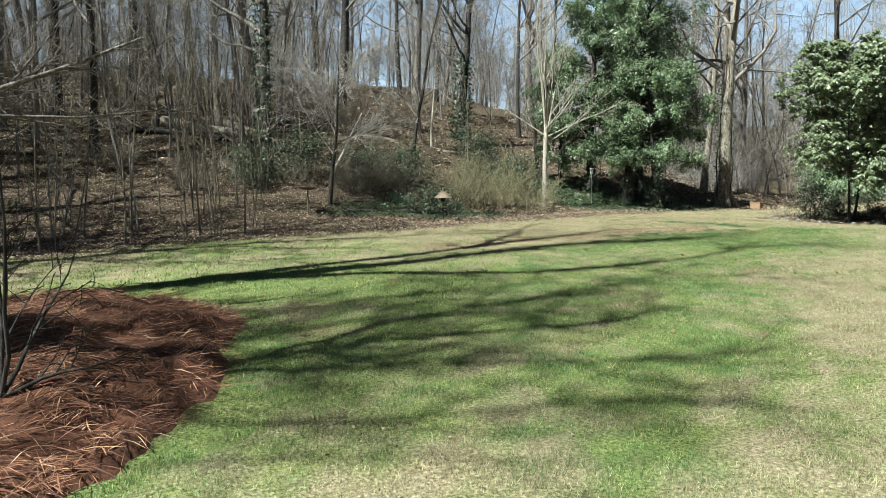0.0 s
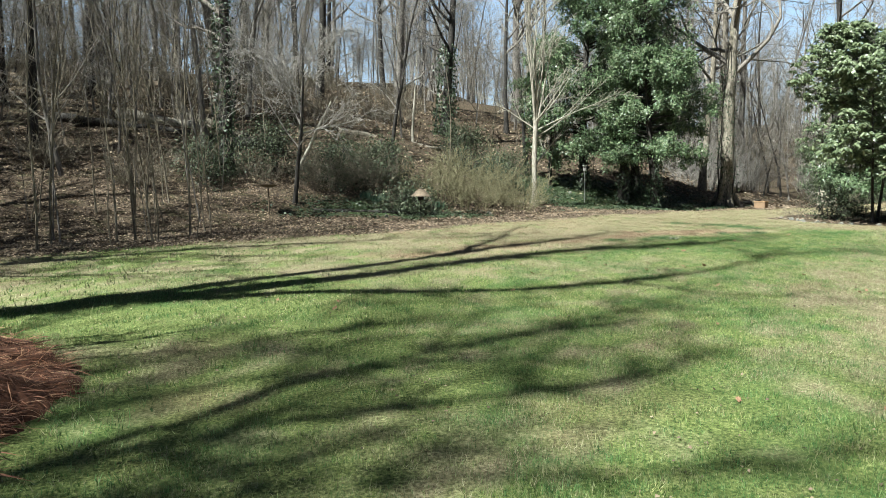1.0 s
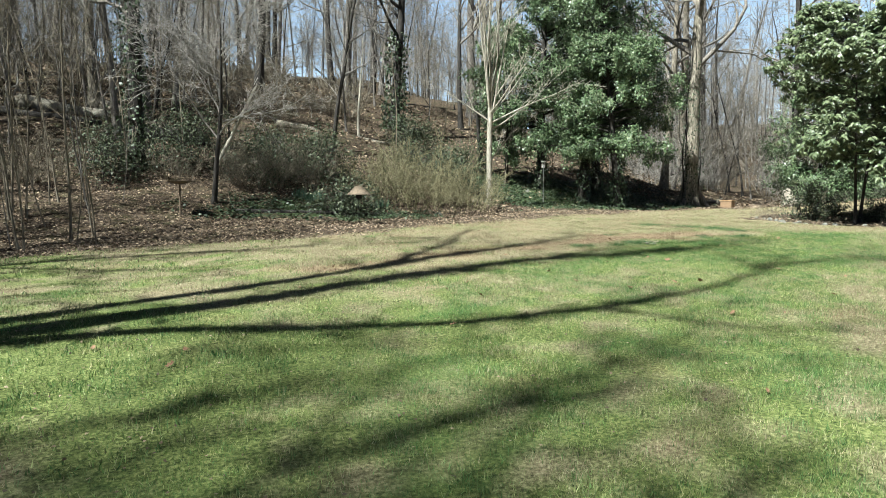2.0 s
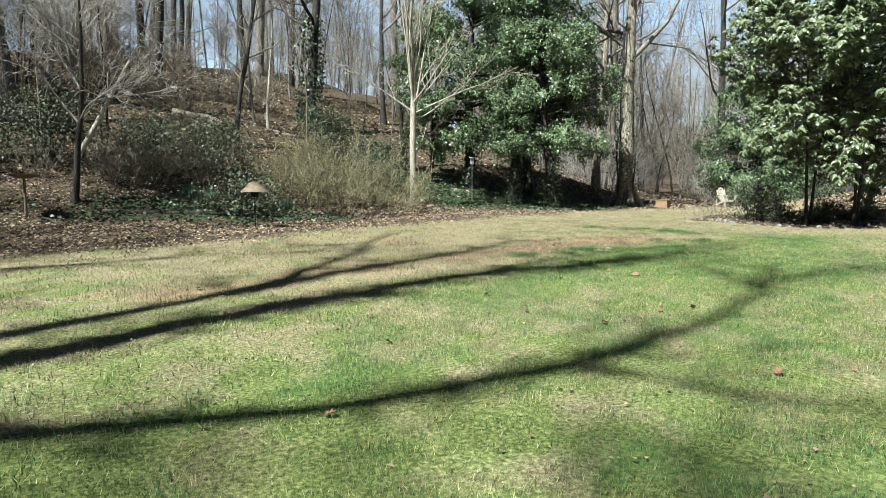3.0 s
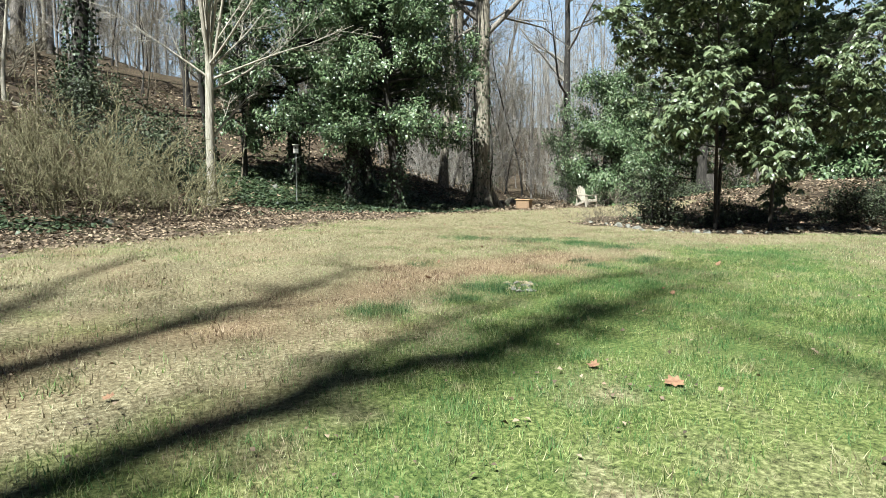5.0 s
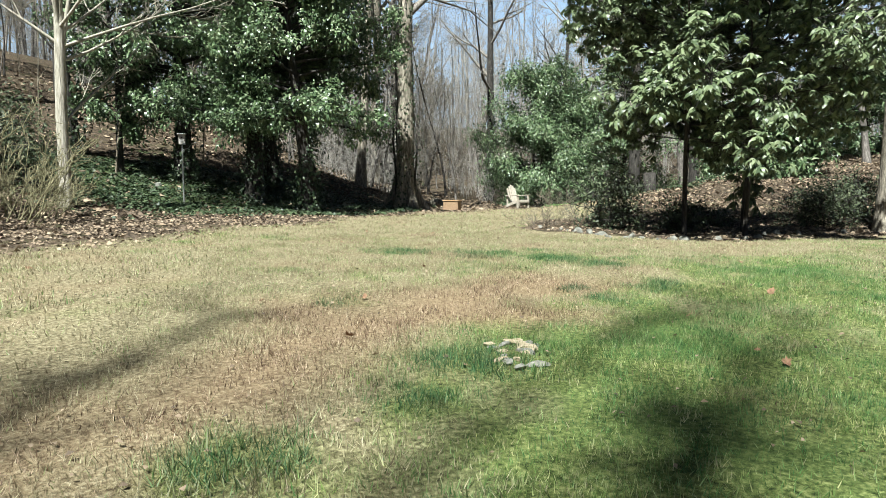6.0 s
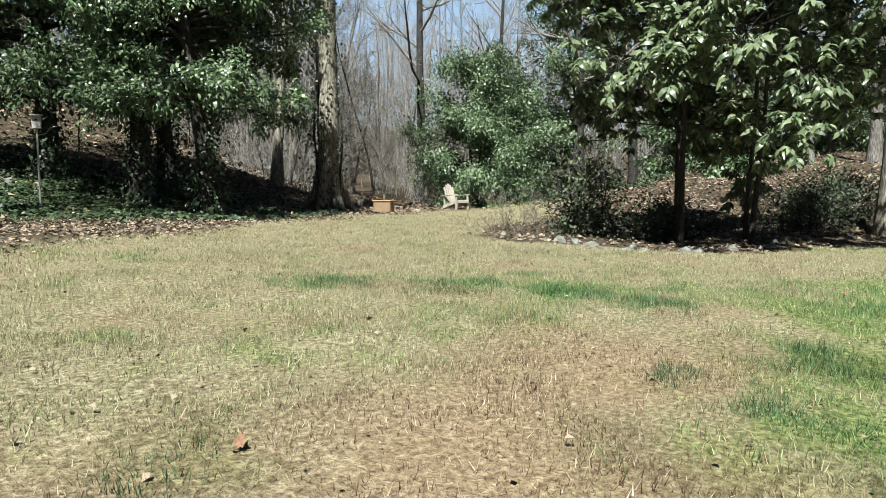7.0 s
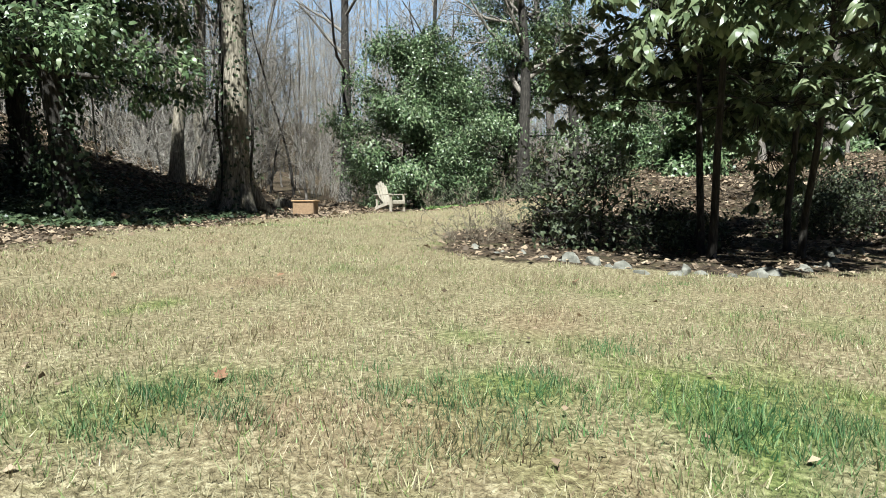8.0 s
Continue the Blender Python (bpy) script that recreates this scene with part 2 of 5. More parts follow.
class Buf:
    """Gathers tubes and quads for one mesh."""

    def __init__(self):
        self.v, self.f = [], []

    def tube(self, pts, radii, sides):
        base = len(self.v)
        n = len(pts)
        d = (pts[-1] - pts[0]).normalized()
        a = d.orthogonal().normalized()
        b = d.cross(a)
        ring = [(math.cos(2 * math.pi * k / sides), math.sin(2 * math.pi * k / sides)) for k in range(sides)]
        for p, r in zip(pts, radii):
            for c, s in ring:
                self.v.append((p.x + r * (a.x * c + b.x * s), p.y + r * (a.y * c + b.y * s), p.z + r * (a.z * c + b.z * s)))
        for i in range(n - 1):
            for k in range(sides):
                k2 = (k + 1) % sides
                self.f.append((base + i * sides + k, base + i * sides + k2, base + (i + 1) * sides + k2, base + (i + 1) * sides + k))

    def mesh(self, name, mat, smooth=True):
        me = bpy.data.meshes.new(name)
        me.from_pydata(self.v, [], self.f)
        me.materials.append(mat)
        if smooth:
            me.polygons.foreach_set("use_smooth", [True] * len(me.polygons))
        me.update()
        return me


def part(name, data, mat, parent, label=""):
    """Links a bmesh or a mesh as one object under parent."""
    if isinstance(data, bmesh.types.BMesh):
        me = bpy.data.meshes.new(name)
        data.to_mesh(me)
        data.free()
        me.materials.append(mat)
        data = me
    ob = new(name, data)
    ob.parent = parent
    if label:
        ob["label"] = label
    return ob


def thing(name, place, label, category, group="", kind="", turn=0.0, data=None):
    ob = new(name, data)
    ob.matrix_world = pose(*place, 0, 0, turn)
    return tagged(ob, label, category, group, kind)


def box(bm, size, at=(0, 0, 0), turn=(0, 0, 0), bevel=0.006):
    g = bmesh.ops.create_cube(bm, size=1.0)
    m = pose(*at, *turn) @ Matrix.Diagonal((*size, 1))
    bmesh.ops.transform(bm, matrix=m, verts=g["verts"])
    if bevel:
        edges = list({e for v in g["verts"] for e in v.link_edges})
        bmesh.ops.bevel(bm, geom=edges, offset=bevel, segments=1, affect="EDGES")
    return bm


def cone_of(bm, r1, r2, depth, at=(0, 0, 0), segments=16, turn=(0, 0, 0)):
    bmesh.ops.create_cone(bm, cap_ends=True, segments=segments, radius1=r1, radius2=r2, depth=depth, matrix=pose(*at, *turn))
    return bm


def unit(a):
    return a / np.maximum(np.linalg.norm(a, axis=1, keepdims=True), 1e-6)


def leaves_mesh(name, pos, axis, up, length, width, mat, fold=0.25, droop=0.2, four=True):
    """Folded, drooping leaves: pos (n,3), axis the way each points, up its face."""
    n = len(pos)
    axis = unit(axis)
    side = unit(np.cross(axis, up))
    nor = np.cross(side, axis)
    L, W = length[:, None], width[:, None]
    mid = pos + axis * L * 0.45
    left = mid + side * W * 0.5 + nor * W * fold
    right = mid - side * W * 0.5 + nor * W * fold
    tip = pos + axis * L - nor * L * droop
    k = np.arange(n)[:, None]
    if four:
        low, high = pos + axis * L * 0.27, pos + axis * L * 0.68 - nor * L * droop * 0.3
        edge, rise = side * W * 0.46, nor * W * fold
        v = np.stack([pos, low + edge + rise, low - edge + rise, high + edge + rise, high - edge + rise, tip], 1).reshape(-1, 3)
        f = np.concatenate([k * 6 + np.array([[0, 2, 1]]), k * 6 + np.array([[1, 2, 4]]), k * 6 + np.array([[1, 4, 3]]), k * 6 + np.array([[3, 4, 5]])])
    else:
        v = np.stack([pos, left, right, tip], 1).reshape(-1, 3)
        f = np.concatenate([k * 4 + np.array([[0, 2, 1]]), k * 4 + np.array([[1, 2, 3]])])
    return np_mesh(name, v, f, mat)


# ---------------------------------------------------------------- the lie of the land
def eased(x, rows):
    if x <= rows[0][0]:
        return rows[0][1]
    for (a, p), (b, q) in zip(rows, rows[1:]):
        if x <= b:
            f = (x - a) / (b - a)
            return p + (q - p) * f * f * (3 - 2 * f)
    return rows[-1][1]


TOE = [(-40, 12), (-14, 20.5), (-6, 23.2), (0, 25.2), (8, 27), (13, 30.2), (17, 32.6), (26, 34.5), (34, 38), (45, 44)]
STEEP = [(14, 0.30), (24, 0.30), (32, 0.22), (42, 0.12)]
LITTER_EDGE = [(-40, 6), (-14, 15.0), (-6, 18.0), (-1.5, 20.2), (2.7, 21.6), (6, 22.3), (9, 24.3), (12.7, 25.4), (15.8, 26.6), (20, 28.2), (25, 29.8), (29, 31.0), (34, 31)]
GREEN_EDGE = [(-8, 12), (4, 14.3), (8, 15.6), (12, 17.7), (17, 17.9), (22, 17.0), (30, 15)]


def ground(x, y):
    xe = x if x < 14 else 14 + 2.5 * (1 - math.exp(-(x - 14) / 2.5))
    ye = max(y, -20.0)
    ye = ye if ye < 26 else 26 + (ye - 26) * 0.7
    z = 0.083 + 0.0152 * xe + (0.025 * (max(x, -30) + 1) if x < -1 else 0) + 0.037 * min(ye, 60)
    d = y - eased(x, TOE)
    if d > -2:
        d = (d + 2) ** 2 / 8 if d < 2 else d
        d = d if d < 30 else 30 + 20 * (1 - math.exp(-(d - 30) / 33))
        z += eased(x, STEEP) * d
    far = math.hypot(x - 10, y - 15) - 62
    if far > 0:
        z += 16 * (1 - math.exp(-far * 0.012))
    e = x - 26
    if e > 0 and y < 31:
        f = min(1, (31 - y) / 7)
        z += 0.13 * min(e, 30) * f * f * (3 - 2 * f) * min(1, e / 4)
    return z


def in_bed(x, y):
    """How far a place lies inside the planting bed with the stone edge."""
    if x < 19.0 or x > 34 or y > 25.2:
        return -1.0
    edge = eased(x, [(19.2, 21.6), (20.0, 19.7), (22, 18.6), (25, 17.4), (34, 15.6)])
    back = eased(x, [(19.2, 22.4), (20.4, 23.6), (23, 24.6), (34, 25.5)])
    return min(y - edge, back - y)


def litter_at(x, y):
    d = y - eased(x, LITTER_EDGE)
    b = in_bed(x, y)
    east = (x - 30.5) if y < 30 else -1
    south = (-7.5 - x * 1.0 - 0.0) if y < 20 else -9
    return max(-1.0, min(1.0, max(d / 1.6, b / 0.5, east / 2.0, south / 1.5)))


CLUMPS = [(15.3, 20.5, 0.5, 0.33), (15.65, 19.6, 0.5, 0.3), (14.75, 21.45, 0.45, 0.25), (11.85, 19.3, 0.2, 0.14), (15.6, 18.9, 0.4, 0.2), (11.35, 17.4, 0.35, 0.3), (13.9, 18.3, 0.22, 0.12), (16.4, 20.3, 0.3, 0.12), (10.7, 17.2, 0.3, 0.16), (13.6, 17.8, 0.22, 0.2), (14.6, 17.75, 0.32, 0.22), (9.8, 17.25, 0.35, 0.18)]


def clump_at(x, y):
    """Lush dark green clumps in the dry turf."""
    v = 0.0
    for a, b, r, q in CLUMPS:
        d = math.hypot((x - a) / r, (y - b) / (q * 1.4)) + 0.5 * noise.noise((x * 2.2, y * 2.2, 4.0)) + 0.7 * noise.noise((x * 7, y * 7, 4.0))
        v = max(v, min(0.75, 0.9 * (1.2 - d)))
    return max(0.0, v)


def red_at(x, y):
    """Rusty dead patches in the dry turf; a brown band along a shadow's line."""
    # brown painted in along the line where a limb's shadow falls
    f = max(0.0, min(1.0, ((x - 4) * 8 + (y - 16.2) * 2.4) / 70))
    d = math.hypot(x - 4 - 8 * f, y - 16.2 - 2.4 * f)
    e = math.hypot((x - 12.9) / 2.2, (y - 18.6) / 1.0)
    v = max(1.0 - d / 0.9, 1.4 - e, 0.1 if y > eased(x, GREEN_EDGE) and x > 5 else -0.2)
    return max(0.0, min(1.0, v * 0.9 + 0.75 * noise.noise((x * 1.1, y * 1.1, 12.0)) + 0.35 * noise.noise((x * 3.1, y * 3.1, 15.0))))


def dry_at(x, y):
    d = (y - eased(x, GREEN_EDGE)) / 1.1
    near = (x * 0.62 - y * 0.78 + 2.6) / 3.0          # bleached strip of lawn on the open side
    low = 0.1 + 0.32 * max(0.0, min(1.0, (x + y - 11) / 7)) - 0.26 * max(0.0, min(1.0, (x + y - 20) / 7))
    v = max(low, min(0.88, 0.5 + 0.5 * d)) if d > -1 else low
    if near > 0 and x > 1:
        v = max(v, min(0.8, low + 0.16 + 0.55 * near))
    if d > 0 and x < 9:
        v = min(v, 0.5 + 0.04 * max(0, x))
    if y < 13:
        v = max(v, 0.62 - 0.24 * math.hypot((x - 0.2) / 2.2, (y - 9.5) / 1.1), 0.6 - 0.2 * math.hypot((x - 1.5) / 2.5, (y - 3.2) / 2))
    calm = 1.0 - 0.3 * max(0.0, min(1.0, (x + y - 19) / 6)) * (1.0 if d < 0 else 0.0)
    n = noise.noise((x * 0.33, y * 0.33, 3.0)) * 0.36 + noise.noise((x * 1.2, y * 1.2, 9.0)) * 0.34 + noise.noise((x * 3.6, y * 3.6, 19.0)) * 0.46
    return max(0.0, min(1.0, v + n * calm)) * (1.0 - clump_at(x, y))


def ivy_shade_at(x, y):
    # first oval: ivy, widened to paint the shade under the evergreens darker
    a = 1.2 - math.hypot((x - 19.3) / 7.4, (y - 35.0) / 5.4)
    b = 0.8 - math.hypot((x - 5.5) / 6.5, (y - 27.4) / 2.4)
    c = 1.0 - math.hypot((x - 36) / 5.5, (y - 27.5) / 3.5)
    return max(a, b, c * 0.8)


def rough_at(x, y):
    w = 0.5 + 0.5 * litter_at(x, y)
    lawn = 0.012 * noise.noise((x * 2.1, y * 2.1, 1.0)) + 0.03 * noise.noise((x * 0.4, y * 0.4, 5.0))
    wood = 0.05 * noise.noise((x * 1.7, y * 1.7, 2.0)) + 0.16 * noise.noise((x * 0.35, y * 0.35, 4.0))
    return lawn * (1 - w) + wood * w


def top(x, y):
    return ground(x, y) + rough_at(x, y)


def axis_lines(a, b, fine, coarse_lo, coarse_hi):
    out = list(np.arange(a, b, fine))
    step, p = fine, b
    while p < coarse_hi:
        out.append(p)
        step = min(step * 1.22, 30)
        p += step
    step, p = fine, a
    while p > coarse_lo:
        step = min(step * 1.22, 30)
        p -= step
        out.insert(0, p)
    return out


def build_ground():
    xs = axis_lines(-9, 34, 0.3, -320, 340)
    ys = axis_lines(1, 44, 0.3, -220, 330)
    nx, ny = len(xs), len(ys)
    v = [(x, y, top(x, y)) for y in ys for x in xs]
    f = []
    for j in range(ny - 1):
        for i in range(nx - 1):
            a = j * nx + i
            f += [(a, a + 1, a + nx + 1), (a, a + nx + 1, a + nx)]
    me = np_mesh("ground", v, f, GROUND, [("litter", [0.5 + 0.5 * litter_at(p[0], p[1]) for p in v]),
                                          ("dry", [dry_at(p[0], p[1]) for p in v]),
                                          ("ivy", [max(0, ivy_shade_at(p[0], p[1])) for p in v]),
                                          ("red", [red_at(p[0], p[1]) for p in v])])
    me.polygons.foreach_set("use_smooth", [True] * len(me.polygons))
    ob = new("ground", me)
    return tagged(ob, "gently sloping lawn running into a leaf-covered wooded hillside", "ground", kind="structure")


build_ground()


def sky_backdrop():
    """Pale sky low over the far woods, far out beyond the land."""
    m = bpy.data.materials.new("pale_sky")
    m.use_nodes = True
    nt = m.node_tree
    nt.nodes.remove(nt.nodes["Principled BSDF"])
    c = nt.nodes.new("ShaderNodeTexCoord")
    sep = nt.nodes.new("ShaderNodeSeparateXYZ")
    nt.links.new(c.outputs["Object"], sep.inputs[0])
    h = maths(nt, "MULTIPLY", sep.outputs["Z"], 1 / 420)
    col = ramp(nt, h, [(0.0, (0.90, 0.95, 1.0)), (0.25, (0.66, 0.83, 1.0)), (1.0, (0.40, 0.63, 1.0))])
    e = nt.nodes.new("ShaderNodeEmission")
    e.inputs["Strength"].default_value = 0.35
    nt.links.new(col, e.inputs["Color"])
    nt.links.new(e.outputs[0], nt.nodes["Material Output"].inputs["Surface"])
    v, f = [], []
    n = 48
    for i in range(n + 1):
        a = radians(-55 + 190 * i / n)
        for z in (-80, 60, 200, 420):
            v.append((900 * math.sin(a), 900 * math.cos(a), z))
    for i in range(n):
        for j in range(3):
            a = i * 4 + j
            f += [(a, a + 4, a + 5), (a, a + 5, a + 1)]
    tagged(new("backdrop", np_mesh("backdrop", v, f, m)), "pale blue spring sky behind the woods", "sky", kind="structure")


sky_backdrop()


# ---------------------------------------------------------------- bare trees
def rand_dir(rng, d, angle):
    """d turned by angle (radians) to a random side."""
    a = d.orthogonal().normalized()
    b = d.cross(a)
    t = rng.uniform(0, 2 * math.pi)
    return (d * math.cos(angle) + (a * math.cos(t) + b * math.sin(t)) * math.sin(angle)).normalized()


SIDES = (9, 5, 3, 3, 3)


def grow(bufs, p, d, length, r, lev, rng, plan, ends=None, thin=0.006):
    """One limb and what grows from it. plan: per level (children, first, angle, ratio, wander, lift)."""
    kids, first, angle, ratio, wander, lift = plan[lev]
    n = 2 if lev == 3 and plan is UNDER else max(2, (12, 6, 4, 3, 2)[lev])
    pts, rad = [p.copy()], [r]
    dirs = [d.copy()]
    for i in range(1, n + 1):
        d = (d + Vector((rng.gauss(0, wander), rng.gauss(0, wander), rng.gauss(0, wander) + lift))).normalized()
        pts.append(pts[-1] + d * (length / n))
        dirs.append(d.copy())
        rad.append(max(r * (1 - 0.8 * i / n), thin))
    if lev == 0:
        rad[0] = r * 1.45
    bufs[min(lev, len(bufs) - 1)].tube(pts, rad, SIDES[lev])
    if ends is not None and lev >= 1:
        ends.append((pts[-1].copy(), dirs[-1].copy(), lev))
        ends.append((pts[len(pts) // 2].copy(), dirs[len(pts) // 2].copy(), lev))
    if lev + 1 >= len(plan):
        return
    for k in range(kids):
        f = first + (1 - first) * (k + rng.random()) / kids
        i = min(int(f * n), n - 1)
        q = pts[i].lerp(pts[i + 1], f * n - i)
        rr = rad[i] * rng.uniform(0.38, 0.62)
        grow(bufs, q, rand_dir(rng, dirs[i], radians(angle * rng.uniform(0.7, 1.3))), length * ratio * rng.uniform(0.65, 1.2) * (1.12 - 0.6 * f), max(rr, thin * 1.4), lev + 1, rng, plan, ends, thin)


UNDER = [(14, 0.14, 52, 0.4, 0.05, 0.02), (6, 0.15, 42, 0.5, 0.12, 0.03), (4, 0.2, 40, 0.5, 0.15, 0.0), (0, 0, 0, 0, 0.2, 0.0)]
SHADY = [(13, 0.36, 24, 0.32, 0.006, 0.0), (5, 0.2, 30, 0.5, 0.07, 0.03), (4, 0.15, 38, 0.5, 0.12, 0.03), (3, 0.2, 40, 0.5, 0.2, 0.02), (0, 0, 0, 0, 0.2, 0.0)]
TALL = [(17, 0.3, 52, 0.36, 0.04, 0.0), (6, 0.2, 42, 0.5, 0.10, 0.05), (5, 0.2, 40, 0.5, 0.14, 0.03), (2, 0.3, 40, 0.5, 0.16, 0.02), (0, 0, 0, 0, 0.16, 0.02)]
TALL_FULL = [(16, 0.3, 55, 0.4, 0.04, 0.0), (7, 0.15, 45, 0.5, 0.12, 0.05), (5, 0.15, 42, 0.5, 0.15, 0.03), (3, 0.2, 40, 0.5, 0.2, 0.02), (0, 0, 0, 0, 0.2, 0.0)]
SAPLING = [(7, 0.35, 35, 0.3, 0.035, 0.02), (3, 0.3, 35, 0.5, 0.12, 0.05), (0, 0, 0, 0, 0.15, 0.03)]
SPREAD = [(16, 0.36, 58, 0.8, 0.05, 0.0), (9, 0.15, 40, 0.5, 0.10, 0.02), (7, 0.12, 40, 0.5, 0.14, 0.0), (3, 0.2, 40, 0.5, 0.2, 0.0), (0, 0, 0, 0, 0.2, 0.0)]


def bare_tree(place, height, r, seed, plan, bark, twig, label, group="", lean=(0, 0), name="bare_tree", category="tree", ends=None, thin=0.006):
    rng = random.Random(seed)
    t = thing(name, place, label, category, group)
    trunk, crown = Buf(), Buf()
    grow([trunk, crown], Vector((0, 0, -0.25)), Vector((lean[0], lean[1], 1)).normalized(), height, r, 0, rng, plan, ends, thin)
    part("trunk", trunk.mesh("trunk", bark), bark, t)
    part("crown", crown.mesh("crown", twig), twig, t)
    return t


def at_ground(x, y, sink=0.05):
    return (x, y, top(x, y) - sink)


def ivy_sleeve(parent, height, r, count, seed, lean=(0, 0), size=0.11):
    rs = np.random.RandomState(seed)
    z = height * rs.rand(count) ** 1.6
    a = rs.rand(count) * 2 * np.pi
    rr = r * (1.1 - 0.4 * z / max(height, 1)) + 0.02 + 0.3 * rs.rand(count) ** 2.5 * (1 + 0.8 * np.sin(z * 1.7 + a * 2))
    out = np.stack([np.cos(a), np.sin(a), np.zeros(count)], 1)
    pos = out * rr[:, None] + np.stack([lean[0] * z, lean[1] * z, z], 1)
    ax = out * 0.5 + rs.randn(count, 3) * 0.5 + np.array([0, 0, -0.6])
    s = size * (0.6 + 0.8 * rs.rand(count))
    part("ivy", leaves_mesh("ivy", pos, ax, out + rs.randn(count, 3) * 0.3, s, s * 0.9, LEAF_IVY, 0.12, 0.15, False), LEAF_IVY, parent, "dark glossy ivy climbing the trunk")


# shade trees west of the lawn
def shade_tree(base, fork_h, r, limbs, seed, label, twig=0.022):
    """A trunk that forks into long limbs; each limb is given by where its shadow falls on the lawn, its two radii, its rise and its side twigs."""
    rng = random.Random(seed)
    t = thing("bare_tree", at_ground(*base), label, "tree", "lawn edge trees")
    root = Vector(at_ground(*base))
    trunk = Buf()
    trunk.tube([Vector((0, 0, -0.25)), Vector((0, 0, 0.6)), Vector((0, 0, fork_h * 0.5)), Vector((0, 0, fork_h))], [r * 1.5, r * 1.1, r, r * 0.85], 12)
    part("trunk", trunk.mesh("trunk", BARK_GREY), BARK_GREY, t)
    for falls, r0, r1, rise, twigs, leafy, joint in limbs:
        limb = Buf()
        pts = [] if joint else [Vector((0, 0, fork_h - 0.3))]
        gone, last = 0.0, None
        for gx, gy in falls:
            gone += math.hypot(gx - last[0], gy - last[1]) if last else 0.0
            last = (gx, gy)
            h = (joint or fork_h + 0.4) + gone * rise
            p = Vector((gx, gy, ground(gx, gy))) + SUN_TO * (h / SUN_TO.z)
            pts.append(p - root)
        fine = [pts[0]]
        for i in range(len(pts) - 1):
            p0, p1, p2, p3 = pts[max(i - 1, 0)], pts[i], pts[i + 1], pts[min(i + 2, len(pts) - 1)]
            for k in range(1, 5):
                f = k / 4
                q = (p1 * 2 + (p2 - p0) * f + (p0 * 2 - p1 * 5 + p2 * 4 - p3) * f * f + (p1 * 3 - p0 - p2 * 3 + p3) * f ** 3) * 0.5
                fine.append(q + Vector((rng.gauss(0, 0.04), rng.gauss(0, 0.04), 0)))
        n = len(fine) - 1
        limb.tube(fine, [(r0 + (r1 - r0) * i / n) * rng.uniform(0.85, 1.15) for i in range(n + 1)], 8)
        for k in range(twigs):
            i = rng.randint(int(n * 0.3), n - 1)
            d = (fine[i + 1] - fine[i]).normalized()
            grow([limb], fine[i], rand_dir(rng, d, radians(rng.uniform(25, 60))), rng.uniform(1.2, 3.4), twig * rng.uniform(0.8, 1.6), 2, rng, SHADY)
        branch = part("limb", limb.mesh("limb", TWIG_GREY), TWIG_GREY, t)
        if leafy:
            rs = np.random.RandomState(seed + leafy)
            i = (n * rs.rand(leafy) ** 1.3 * 0.8).astype(int)
            line = np.array([tuple(p) for p in fine])
            swell = 0.5 + 0.5 * np.abs(np.sin(np.arange(n + 1) * 1.7))
            pos = line[i] + (line[i + 1] - line[i]) * rs.rand(leafy, 1) + unit(rs.randn(leafy, 3)) * (r0 + 0.28 * rs.rand(leafy, 1) * swell[i][:, None])
            size = rs.uniform(0.09, 0.2, leafy)
            part("ivy", leaves_mesh("ivy", pos, rs.randn(leafy, 3), rs.randn(leafy, 3), size, size * 0.9, LEAF_IVY, 0.12, 0.15, False), LEAF_IVY, branch, "ivy along the limb")
    return t


shade_tree((-8.1, 10.0), 8.0, 0.36, [
    ([(-1.0, 12.75), (1.3, 14.0), (4.6, 15.85), (6.3, 17.5), (7.6, 19.6), (9.2, 22.3)], 0.24, 0.05, 0.8, 20, 300, 0),
    ([(4.6, 15.75), (6.2, 16.7), (7.5, 17.3), (8.9, 18.1), (10.4, 19.0), (11.2, 19.4)], 0.16, 0.04, 0.8, 24, 300, 13.5),
    ([(-0.6, 12.5), (2.7, 13.65), (5.0, 14.75), (6.2, 15.1), (8.1, 15.75), (10.0, 15.95), (11.6, 16.15), (12.9, 16.3), (14.0, 16.4)], 0.35, 0.02, 0.75, 14, 1900, 0),
    ([(8.1, 15.75), (9.6, 16.5), (11.5, 17.0), (15.2, 17.3)], 0.10, 0.03, 0.8, 20, 0, 15.4),
    ([(-0.9, 12.35), (1.6, 12.3), (4.1, 11.75), (6.5, 11.65), (8.3, 12.15), (10.8, 13.25)], 0.20, 0.06, 0.8, 18, 500, 0),
    ([(10.3, 13.0), (11.2, 13.6), (12.2, 14.2)], 0.05, 0.015, 0.8, 10, 0, 17.6),
    ([(10.6, 13.15), (12.0, 13.6), (14.5, 13.9)], 0.07, 0.03, 0.8, 12, 0, 18.0),
    ([(6.5, 11.65), (7.1, 10.9), (7.7, 10.1), (9.4, 9.2)], 0.05, 0.03, 0.8, 10, 0, 14.4),
], 11, "tall bare forked tree with ivy at the edge of the lawn")
